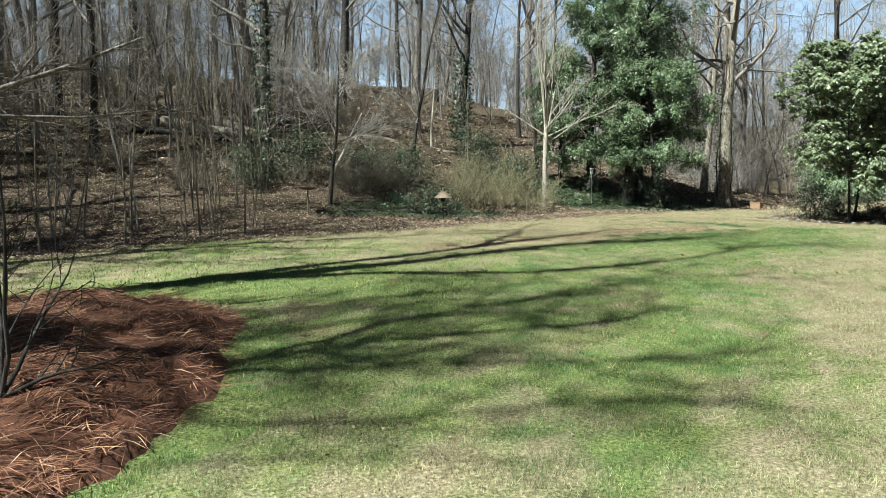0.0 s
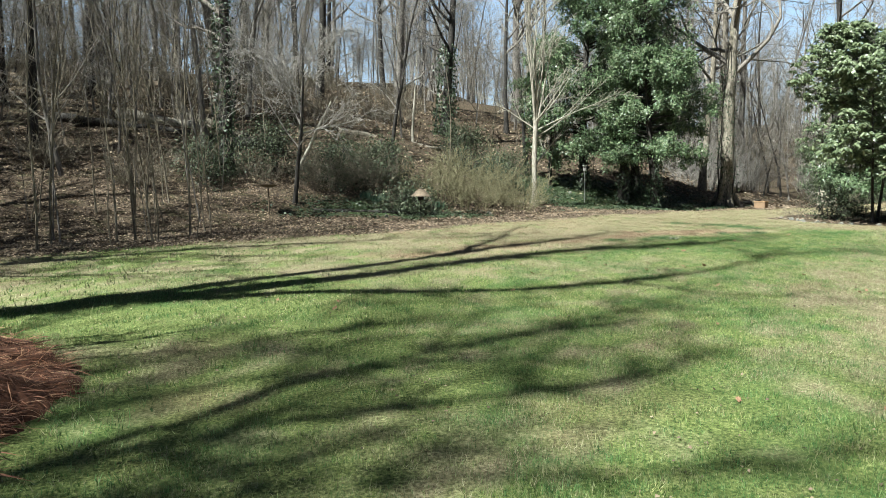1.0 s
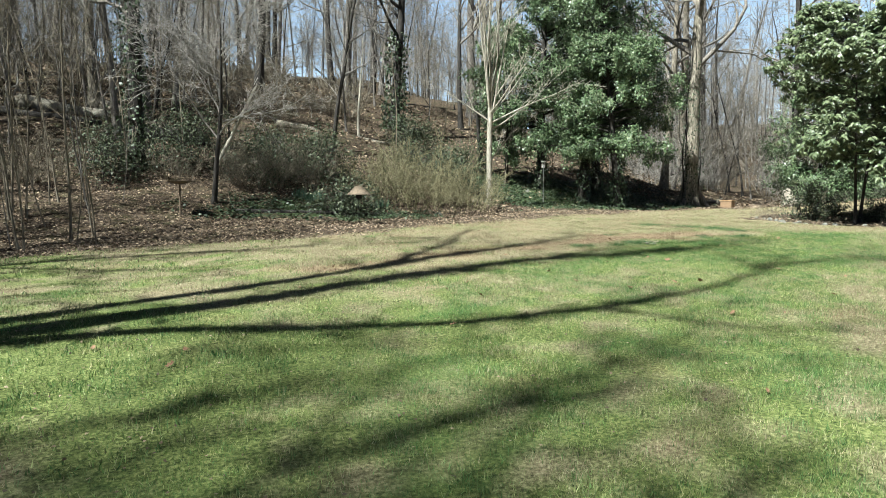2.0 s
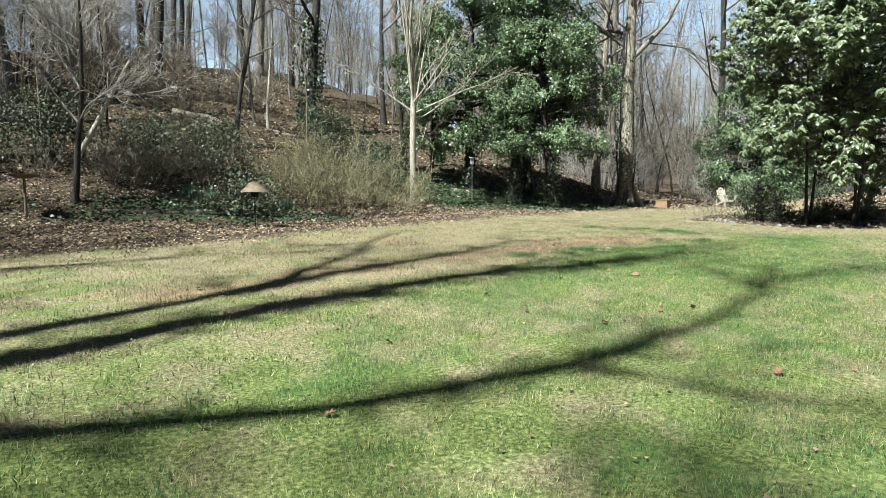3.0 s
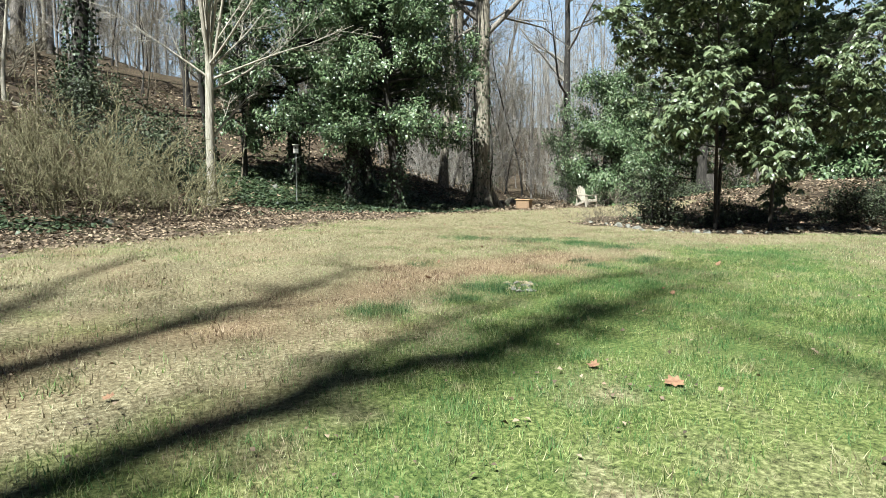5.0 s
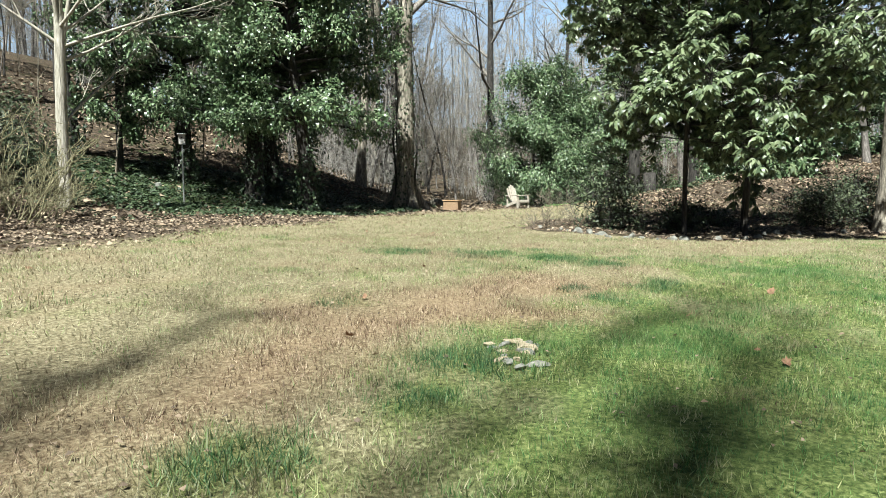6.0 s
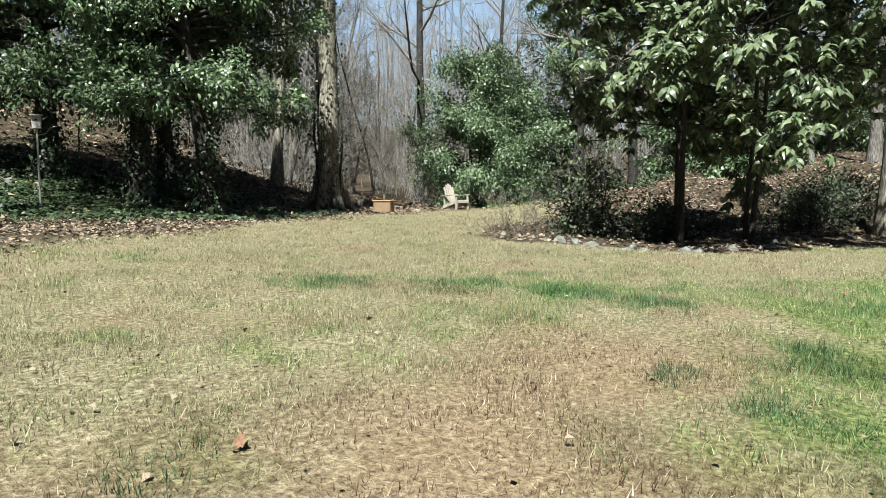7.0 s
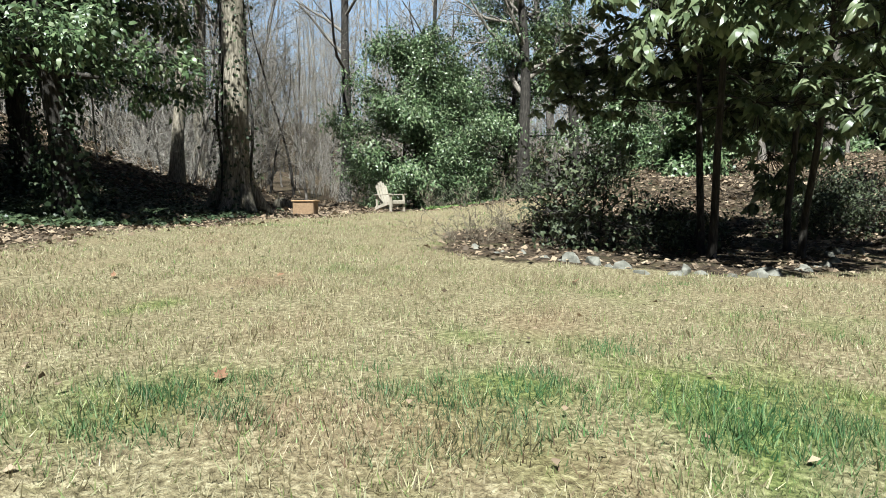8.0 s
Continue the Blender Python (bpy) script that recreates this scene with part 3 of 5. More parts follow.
shade_tree((-7.0, 4.1), 10.0, 0.22, [
    ([(0.2, 7.2), (1.5, 8.1), (3.0, 8.8), (4.5, 9.3), (5.6, 9.8)], 0.09, 0.03, 1.0, 30, 0, 0),
    ([(0.2, 6.35), (1.2, 6.2), (3.4, 5.75), (5.0, 5.6)], 0.06, 0.03, 1.0, 24, 0, 0),
    ([(0.0, 6.9), (1.6, 7.2), (3.6, 7.3), (5.6, 7.9)], 0.07, 0.03, 1.0, 34, 0, 0),
    ([(-0.6, 5.25), (0.4, 4.95), (1.5, 4.75), (2.5, 4.85), (3.4, 4.6)], 0.055, 0.03, 0.9, 8, 0, 0),
], 12, "tall bare fine-twigged tree at the edge of the lawn", 0.03)
# unseen trees, added so their crowns dapple the lawn and the litter edge
for x, y, h, seed in ((-11.2, 2.6, 22, 18), (-10.5, 19.3, 23, 184), (-10.2, 16.3, 21, 185), (-17.0, 17.0, 25, 182), (-13.0, 15.6, 22, 183)):
    bare_tree(at_ground(x, y), h, 0.27 if y > 10 else 0.17, seed, TALL_FULL, BARK_GREY, TWIG_GREY, "unseen tall bare wide-crowned tree added west of the lawn for its shade", "lawn edge trees", thin=0.012)

# two more unseen trees, set where their tops mottle the near lawn
for x, y, h, seed in ((-10.4, 5.3, 22, 19), (-9.6, 4.4, 20, 20)):
    bare_tree(at_ground(x, y), h, 0.15, seed, SHADY, BARK_GREY, TWIG_GREY, "unseen tall slim bare tree added west of the lawn for its shade", "lawn edge trees", thin=0.012)

# the trees that can be told apart
ivy_tree = bare_tree(at_ground(-0.47, 31.4), 19, 0.30, 21, TALL_FULL, BARK_DARK, TWIG_GREY, "tall bare tree wrapped in ivy on the leafy slope")
ivy_sleeve(ivy_tree, 13, 0.33, 2600, 22)
dogwood = bare_tree(at_ground(2.2, 27.9), 6.2, 0.10, 23, SPREAD, BARK_DARK, TWIG_PALE, "low spreading bare tree with grey arching twigs", lean=(0.0, 0), thin=0.007)
_b = Buf()
_b.tube([Vector((0.18, 0.1, 1.35)), Vector((0.62, 0.15, 2.2)), Vector((1.0, 0.25, 3.0)), Vector((1.5, 0.3, 4.0))], [0.075, 0.065, 0.055, 0.03], 7)
part("dead_limb", _b.mesh("dead_limb", BARK_PALE), BARK_PALE, dogwood, "pale leaning dead limb")
bare_tree(at_ground(7.74, 36.3), 12, 0.11, 24, TALL, BARK_DARK, TWIG_GREY, "slim dark-barked bare tree on the slope")
bare_tree(at_ground(9.9, 40.9), 6, 0.09, 25, SAPLING, BARK_PALE, TWIG_GREY, "slender pale-barked tree on the slope", lean=(0.06, 0), name="pale_tree")
fork = bare_tree(at_ground(13.2, 45.5), 17, 0.34, 26, TALL_FULL, BARK_DARK, BARK_DARK, "dark forked bare tree with ivy at its foot", lean=(0.04, 0))
ivy_sleeve(fork, 6, 0.55, 1300, 27, (0.04, 0), 0.17)
bare_tree(at_ground(23, 56.5), 24, 0.42, 28, TALL, BARK_GREY, TWIG_GREY, "tall straight brown-grey trunk high on the slope")
short_ivy = bare_tree(at_ground(16.4, 38.6), 7, 0.15, 29, SAPLING, BARK_DARK, TWIG_GREY, "dark ivy-clad tree behind the pale young tree")
ivy_sleeve(short_ivy, 4, 0.16, 700, 30)
big = bare_tree(at_ground(25.5, 32.3), 22, 0.36, 31, TALL_FULL, BARK_TAN, TWIG_GREY, "large tan-barked tree with a flared base at the lawn corner", name="large_tree", lean=(-0.012, 0))
ivy_sleeve(big, 7.5, 0.36, 1300, 32, (-0.012, 0), 0.085)
for k in range(6):
    _b = Buf()
    _a = 1.05 * k + 0.3
    _out = Vector((math.cos(_a), math.sin(_a), 0))
    _b.tube([_out * 0.26 + Vector((0, 0, 1.5)), _out * 0.36 + Vector((0, 0, 0.7)), _out * (0.5 + 0.05 * (k % 3)) + Vector((0, 0, 0.22)), _out * (0.85 + 0.12 * (k % 2)) + Vector((0, 0, -0.12))], [0.10, 0.16, 0.17, 0.08], 8)
    part("root", _b.mesh("root", BARK_TAN), BARK_TAN, big)
for k in range(4):
    _b = Buf()
    _pts = [Vector((math.cos(1.6 * k + 0.16 * i * (1 - k % 3)) * (0.45 - 0.013 * i + 0.05 * math.sin(i * 1.3 + k)), math.sin(1.6 * k + 0.16 * i * (1 - k % 3)) * (0.45 - 0.013 * i + 0.05 * math.sin(i * 1.3 + k)), -0.1 + 0.62 * i)) for i in range(15)]
    _b.tube(_pts, [0.045 - 0.002 * i for i in range(15)], 5)
    part("vine", _b.mesh("vine", BARK_DARK), BARK_DARK, big, "dark woody vine climbing the trunk")
bare_tree(at_ground(34.4, 43.7), 22, 0.34, 33, TALL, BARK_TAN, TWIG_GREY, "tall pale-trunked tree beyond the lawn corner")
bare_tree(at_ground(29.5, 39.5), 21, 0.24, 43, TALL, BARK_TAN, TWIG_GREY, "tall pale-trunked tree beyond the lawn corner")
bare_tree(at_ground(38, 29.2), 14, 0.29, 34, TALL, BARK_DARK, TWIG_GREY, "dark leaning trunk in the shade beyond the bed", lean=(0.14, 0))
bare_tree(at_ground(27.0, 17.55), 20, 0.21, 35, TALL_FULL, BARK_TAN, TWIG_GREY, "large grey-tan tree at the open lawn side")
bare_tree(at_ground(44.5, 20.6), 18, 0.15, 36, TALL, BARK_GREY, TWIG_GREY, "tree with a flared trunk on the bare bank")
bare_tree(at_ground(43.2, 18.2), 19, 0.24, 37, TALL, BARK_GREY, TWIG_GREY, "thick-trunked tree on the bare bank")


def young_tree():
    """Pale slim trunk that splits into a fan of upright limbs, with low limbs to one side."""
    rng = random.Random(5)
    t = thing("young_tree", at_ground(13.7, 31.3), "pale slim-trunked young tree with a fan of upright limbs", "tree")
    trunk, crown = Buf(), Buf()
    fork_at = Vector((0.05, 0, 4.4))
    trunk.tube([Vector((0, 0, -0.2)), Vector((0.02, 0, 0.5)), Vector((0, 0, 2.2)), fork_at], [0.17, 0.135, 0.12, 0.11], 10)
    fan = [(0, 0, 0, 0, 0, 0), (6, 0.2, 26, 0.42, 0.05, 0.03), (5, 0.2, 35, 0.45, 0.1, 0.03), (3, 0.2, 35, 0.5, 0.14, 0.0), (0, 0, 0, 0, 0.2, 0)]
    for k in range(8):
        a = k * 0.8
        d = Vector((math.cos(a) * 0.16, math.sin(a) * 0.16, 1)).normalized()
        grow([crown], fork_at - Vector((0, 0, 0.12 * k)), d, rng.uniform(5.5, 7.5), 0.055, 1, rng, fan)
    for a, z, l, up in ((0.35, 1.9, 3.3, 0.95), (0.1, 3.3, 4.2, 0.42), (-0.4, 3.6, 4.6, 0.5), (0.5, 3.9, 4.4, 0.6), (2.7, 3.7, 3.0, 0.8), (-1.2, 4.0, 3.6, 0.7)):
        grow([crown], Vector((0, 0, z)), Vector((math.cos(a), math.sin(a), up)).normalized(), l, 0.04, 1, rng, fan)
    part("trunk", trunk.mesh("trunk", BARK_PALE), BARK_PALE, t)
    part("crown", crown.mesh("crown", BARK_PALE), BARK_PALE, t)


young_tree()

# ---------------------------------------------------------------- evergreens
def evergreen(name, place, height, spread, first, r, seed, count, leaf, mat, bark, label, size=(0.13, 0.055), stems=1, fold=0.25, droop=0.25, four=False, squash=1.0, shape=0.6, group="", jitter=0.12, swell=0.22, outward=0.5, twigs=1, whorl=False):
    """Trunk or stems, limbs, and leaves in whorls round the twig ends."""
    rng, rs = random.Random(seed), np.random.RandomState(seed)
    t = thing(name, place, label, "tree" if height > 3 else "shrub", group)
    limbs = Buf()
    tips = []
    for s in range(stems):
        a = 2 * math.pi * s / stems + 0.4
        off = 0.0 if stems == 1 else 0.18
        p = Vector((math.cos(a) * off, math.sin(a) * off, -0.2))
        d = Vector((math.cos(a) * 0.12 * (stems > 1), math.sin(a) * 0.12 * (stems > 1), 1)).normalized()
        pts, rad = [p.copy()], [r * 1.3]
        n = 9
        for i in range(1, n + 1):
            d = (d + Vector((rng.gauss(0, 0.05), rng.gauss(0, 0.05), 0.05))).normalized()
            pts.append(pts[-1] + d * (height * (0.93 - 0.1 * s / stems) / n))
            rad.append(max(r * (1 - 0.9 * i / n), 0.012))
        trunk = Buf()
        trunk.tube(pts, rad, 9)
        stem = "trunk" if stems == 1 else "stem"
        part(stem, trunk.mesh(stem, bark), bark, t)
        limbs_n = int(44 * height / 9 / stems) + 10
        for k in range(limbs_n):
            f = first + (0.98 - first) * (k + rng.random()) / limbs_n
            i = min(int(f * n), n - 1)
            q = pts[i].lerp(pts[i + 1], f * n - i)
            g = (f - first) / (1 - first)
            reach = spread * (math.sin(math.pi * min(0.985, swell + (0.97 - swell) * g)) ** shape) * rng.uniform(0.7, 1.12)
            az = rng.uniform(0, 2 * math.pi)
            e = Vector((math.cos(az), math.sin(az) * squash, 0.05 + 0.75 * g)).normalized()
            lp, lr = [q.copy()], [max(0.012, rad[i] * 0.4)]
            for j in range(1, 6):
                e = (e + Vector((rng.gauss(0, 0.12), rng.gauss(0, 0.12), rng.gauss(-0.02, 0.1)))).normalized()
                lp.append(lp[-1] + e * reach / 5)
                lr.append(max(0.005, lr[0] * (1 - j / 5.5)))
                if j >= 2:
                    for _ in range((3 if j < 5 else 5) * twigs):
                        tw = rand_dir(rng, e, rng.uniform(0.4, 1.2))
                        l = reach * rng.uniform(0.12, 0.3)
                        tip = lp[-1] + tw * l
                        limbs.tube([lp[-1], tip], [0.008, 0.003], 3)
                        tips.append((tip, tw))
            limbs.tube(lp, lr, 5)
    tp = np.array([tuple(a) for a, b in tips])
    td = np.array([tuple(b) for a, b in tips])
    idx = rs.randint(0, len(tp), count)
    back = rs.rand(count, 1) * 0.45
    pos = tp[idx] - td[idx] * back + rs.randn(count, 3) * jitter
    ax = td[idx] * 0.7 + rs.randn(count, 3) * 0.6
    ax[:, 2] -= 0.35
    if whorl:
        pos = tp[idx] - td[idx] * back * 0.25 + rs.randn(count, 3) * 0.02
        turn = rs.rand(count) * 2 * np.pi
        ax = np.stack([np.cos(turn), np.sin(turn), -0.25 - 0.5 * rs.rand(count)], 1) + td[idx] * 0.5
    up = rs.randn(count, 3) * 0.4 + np.array([0, 0, 0.8]) + outward * unit(pos * np.array([1.0, 1.0, 0.0]) + np.array([0, 0, 1e-4]))
    L = size[0] * (0.6 + 0.75 * rs.rand(count))
    part("inner_wood", limbs.mesh("inner_wood", bark), bark, t)
    part(leaf, leaves_mesh(leaf, pos, ax, up, L, L * size[1] / size[0], mat, fold, droop, four), mat, t)
    return t


# the dark broad-leaved clump beside the birdhouse
for x, y, h, s, first, seed, n in ((18.7, 35.7, 15, 2.9, 0.17, 51, 36000), (20.2, 34.0, 18, 3.1, 0.14, 52, 44000), (22.6, 36.6, 14, 2.6, 0.2, 53, 32000), (20.7, 31.7, 8.4, 2.9, 0.37, 50, 46000), (16.9, 36.4, 9, 1.9, 0.2, 54, 16000)):
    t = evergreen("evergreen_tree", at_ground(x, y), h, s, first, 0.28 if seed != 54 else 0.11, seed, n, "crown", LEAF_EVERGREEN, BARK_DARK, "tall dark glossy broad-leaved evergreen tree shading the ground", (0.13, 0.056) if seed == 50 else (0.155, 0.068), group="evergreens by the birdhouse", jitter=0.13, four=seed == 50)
    if seed != 54:
        ivy_sleeve(t, 3.4, 0.27, 1200, seed + 300, (0, 0), 0.1)
# behind the garden chair
evergreen("evergreen_tree", at_ground(35.6, 33.4), 7.4, 3.2, 0.02, 0.12, 55, 34000, "crown", LEAF_EVERGREEN, BARK_DARK, "dense rounded evergreen behind the garden chair", (0.155, 0.065), jitter=0.2)
evergreen("evergreen_tree", at_ground(40.5, 31.0), 12, 3.4, 0.05, 0.16, 56, 36000, "crown", LEAF_EVERGREEN, BARK_DARK, "tall dark evergreen behind the bed", (0.16, 0.066), jitter=0.2)
evergreen("evergreen_tree", at_ground(35.0, 32.5), 4.4, 2.3, 0.0, 0.08, 59, 20000, "crown", LEAF_EVERGREEN, BARK_DARK, "dense low evergreen behind the garden chair", (0.145, 0.06), jitter=0.2)
evergreen("evergreen_tree", at_ground(37.9, 31.6), 6.0, 2.6, 0.0, 0.1, 159, 20000, "crown", LEAF_EVERGREEN, BARK_DARK, "dense evergreen behind the bed and chair", (0.15, 0.062), jitter=0.22)
# added out of view to throw a dark band across the straw heap
evergreen("evergreen_tree", at_ground(-5.6, 4.7), 6.4, 0.8, 0.05, 0.08, 60, 9000, "crown", LEAF_EVERGREEN, BARK_DARK, "unseen narrow evergreen added to shade the pine straw heap", (0.18, 0.075), jitter=0.2)
for x, y, h, s, seed in ((49, 21.5, 5.0, 2.6, 151), (52, 27.5, 6.0, 2.8, 152), (54, 14.5, 5.5, 2.8, 153), (47.5, 12.0, 4.0, 2.2, 154), (45.0, 26.5, 3.6, 2.0, 155), (58, 23.5, 8.0, 3.0, 156), (38.5, 22.6, 2.4, 1.5, 157), (53.5, 18.5, 5.5, 2.6, 251), (57, 19.5, 6.5, 2.8, 252), (51, 16.0, 4.5, 2.4, 253), (56, 11.5, 6.0, 2.8, 254)):
    evergreen("evergreen_tree", at_ground(x, y), h, s, 0.02, 0.1, seed, 11000, "crown", LEAF_EVERGREEN, BARK_DARK, "dark evergreen on the bare bank beyond the bed", (0.24, 0.1), group="evergreens on the bank", jitter=0.24)
# the large-leaved trees in the bed: clumps of stems, drooping leaves
evergreen("laurel_tree", at_ground(22.2, 20.5), 8.0, 2.8, 0.29, 0.055, 57, 44000, "crown", LEAF_LAUREL, BARK_DARK, "large-leaved evergreen with several dark stems in the stone-edged bed", (0.15, 0.053), stems=2, four=True, droop=0.3, outward=0.8, twigs=3, whorl=True, group="large-leaved evergreens in the bed", jitter=0.2, swell=0.33, shape=0.6)
evergreen("laurel_tree", at_ground(22.9, 19.5), 7.6, 2.75, 0.33, 0.05, 58, 38000, "crown", LEAF_LAUREL, BARK_DARK, "large-leaved evergreen with several dark stems in the stone-edged bed", (0.15, 0.053), stems=2, four=True, droop=0.3, outward=0.8, twigs=3, whorl=True, group="large-leaved evergreens in the bed", jitter=0.2, swell=0.33, shape=0.6)
# dark undergrowth on the slope
for x, y, h, s, seed, n in ((4.3, 31.0, 1.7, 1.7, 161, 4800), (1.4, 31.6, 2.4, 1.5, 162, 5200), (-1.2, 30.2, 1.8, 1.2, 167, 3000), (6.4, 31.8, 1.9, 1.2, 163, 5000), (6.6, 27.6, 1.0, 0.9, 164, 3500), (12.8, 33.6, 2.0, 1.4, 165, 6000), (11.6, 36.5, 2.4, 1.5, 166, 6000)):
    evergreen("shrub", at_ground(x, y), h, s, 0.02, 0.025, seed, n, "foliage", LEAF_SHRUB, BARK_DARK, "dark tangled evergreen undergrowth on the slope", (0.1, 0.055), stems=4, group="undergrowth on the slope", jitter=0.34)
# low shrubs in and round the bed
for x, y, h, s, seed, n in ((21.75, 22.0, 1.6, 0.7, 61, 2400), (27.2, 18.9, 1.1, 1.0, 63, 3600), (28.7, 18.5, 1.1, 1.1, 64, 3600), (24.6, 21.4, 0.7, 0.7, 69, 1500), (34.4, 30.6, 1.0, 0.9, 66, 2800), (33.0, 27.2, 0.45, 1.1, 67, 2500), (23.9, 23.0, 0.7, 0.6, 68, 1800), (25.2, 20.9, 0.35, 0.6, 74, 1200), (22.9, 20.9, 0.4, 0.6, 65, 1200)):
    evergreen("shrub", at_ground(x, y), h, s, 0.05, 0.02, seed, n, "foliage", LEAF_SHRUB, BARK_DARK, "low dark small-leaved evergreen shrub in the bed", (0.08, 0.042), stems=4, group="shrubs of the bed", jitter=0.17)


# ---------------------------------------------------------------- twiggy shrubs
def twig_shrub(place, height, spread, stems, seed, label, mat, name="twiggy_shrub", group="", fine=1.0, split=False):
    rng = random.Random(seed)
    t = thing(name, place, label, "shrub", group)
    b = Buf()
    plan = [(0,) * 6, (6, 0.2, 34, 0.5, 0.15, 0.0), (4, 0.2, 38, 0.5, 0.18, 0.0), (0, 0, 0, 0, 0.15, 0)]
    for _ in range(stems):
        a, q = rng.uniform(0, 2 * math.pi), math.sqrt(rng.random())
        p = Vector((math.cos(a) * q * spread * 0.6, math.sin(a) * q * spread * 0.45, -0.08))
        d = Vector((math.cos(a) * q * 0.6 + rng.gauss(0, 0.15), math.sin(a) * q * 0.6 + rng.gauss(0, 0.15), 1)).normalized()
        grow([b], p, d, height * rng.uniform(0.45, 1.15), rng.uniform(0.009, 0.016) * fine, 1, rng, plan, None, 0.0065 * fine)
        if split:
            part("stem", b.mesh("stem", mat), mat, t)
            b = Buf()
    if not split:
        part("thicket", b.mesh("thicket", mat), mat, t)
    return t


for x, y, h, s, n, seed in ((9.4, 28.6, 2.0, 2.0, 48, 71), (11.4, 29.3, 1.9, 2.0, 48, 72), (10.2, 30.4, 2.5, 1.9, 40, 73), (8.3, 29.8, 1.8, 1.6, 32, 74), (12.6, 30.4, 1.5, 1.3, 26, 75)):
    twig_shrub(at_ground(x, y), h, s, n, seed, "dense bare twiggy shrub with brown-green stems", TWIG_OLIVE, group="twiggy shrubs at the wood's edge", split=True)
for x, y, h, s, n, seed in ((21.6, 23.6, 0.95, 0.7, 15, 76), (32.9, 30.4, 1.0, 0.7, 14, 77), (23.4, 23.6, 0.7, 0.5, 12, 78)):
    twig_shrub(at_ground(x, y), h, s, n, seed, "small bare twiggy shrub at the bed's edge", TWIG_BROWN, group="twiggy shrubs of the bed", fine=0.5, split=True)
for x, y, h, s, n, seed in ((3.8, 30.0, 1.5, 1.6, 60, 79), (5.6, 30.9, 1.7, 1.5, 50, 80), (1.0, 30.2, 1.1, 1.0, 26, 81)):
    brush = twig_shrub(at_ground(x, y), h, s, n, seed, "tangled bare brush on the slope", TWIG_BROWN, group="brush on the slope")


rng = random.Random(87)
thicket = twig_shrub(at_ground(31.0, 40.0), 2.6, 2.0, 30, 83, "pale bare thicket at the foot of the far wood", TWIG_PALE, group="thicket beyond the lawn corner")
for k in range(10):
    x = rng.uniform(27.5, 46)
    y = rng.uniform(38.5, 52) if x < 36 else rng.uniform(36.5, 48)
    q = rng.uniform(0.7, 1.5)
    copy_thing(thicket, pose(*at_ground(x, y), 0, 0, rng.uniform(0, 360)) @ Matrix.Diagonal((q, q, q * rng.uniform(0.9, 1.5), 1)))


rng = random.Random(88)
for k in range(48):
    if k < 10:
        x = rng.uniform(-10, 7)
        y = eased(x, TOE) + rng.uniform(3.0, 16)
    else:
        x = rng.uniform(-30, 16)
        y = eased(x, TOE) + rng.uniform(18, 46)
    q = rng.uniform(0.7, 1.5) * (0.8 if k < 10 else 1.5)
    copy_thing(brush, pose(*at_ground(x, y), 0, 0, rng.uniform(0, 360)) @ Matrix.Diagonal((q * 1.2, q * 1.2, q, 1)))


# ---------------------------------------------------------------- the wood
TREES = [(BARK_GREY, BARK_DARK, BARK_GREY, BARK_TAN)[k % 4] for k in range(7)]
_first = {}
rng = random.Random(7)
placed = [(-0.47, 31.4), (2.2, 27.9), (7.74, 36.3), (13.2, 45.5), (25.5, 32.3), (13.7, 31.3), (34.4, 43.7)]
tall_spots, thin_spots = [], []
tries = 0
while len(tall_spots) < 85 and tries < 9000:
    tries += 1
    x, y = rng.uniform(-34, 66), rng.uniform(26, 92)
    d = y - eased(x, TOE)
    if d < 10 or (x > 26 and y < 44) or abs(x) > y * 0.95 + 6:
        continue
    if min(math.hypot(x - a, y - b) for a, b in placed) < 2.3:
        continue
    placed.append((x, y))
    tall_spots.append((x, y))
for x, y in ((-8.2, 33.1), (-8.3, 48.9), (-3.2, 41), (-12, 30.5), (48, 30), (52, 24), (55, 14), (46, 38), (50, 8), (60, 20), (38, 46), (43, 42), (56, 34)):
    tall_spots.append((x, y))
# extra trees of the west wood, nearly all unseen, added to shade the hillside
tall_spots += [(-24, 17), (-21, 13), (-27, 22), (-30, 27), (-19, 20.5), (-23, 31), (-33, 30), (-26, 37), (-31, 19), (-18, 35), (-36, 24), (-22, 25)]
tall_spots += [(-14, 19), (-18, 24), (-17, 16), (-22, 20), (-12.5, 23.5), (-20, 29), (-25, 26), (-15, 31), (-28, 33), (-11, 34.5)]
for i, (x, y) in enumerate(tall_spots):
    k = i % 7
    m = pose(*at_ground(x, y), rng.uniform(-3, 3), rng.uniform(-3, 3), rng.uniform(0, 360))
    if k not in _first:
        _first[k] = bare_tree((0, 0, 0), 19 + 1.1 * k, 0.16 + 0.03 * k, 200 + k, TALL, TREES[k], TWIG_GREY, "tall bare deciduous tree in the winter wood", "trees of the wood", name="forest_tree")
        _first[k].matrix_world = m
    else:
        copy_thing(_first[k], m)
_thin = {}
spots = []
while len(spots) < 120:
    x, y = rng.uniform(-26, 44), rng.uniform(21, 66)
    d = y - eased(x, LITTER_EDGE)
    lim = 1.5 if x < -2 else 6
    if d < lim or (8 < x < 30 and d < 7) or (x > 22 and y < 39):
        continue
    spots.append((x, y))
for _ in range(64):
    x = rng.uniform(-12, 0.2)
    spots.append((x, eased(x, LITTER_EDGE) + rng.uniform(0.8, 7.5)))
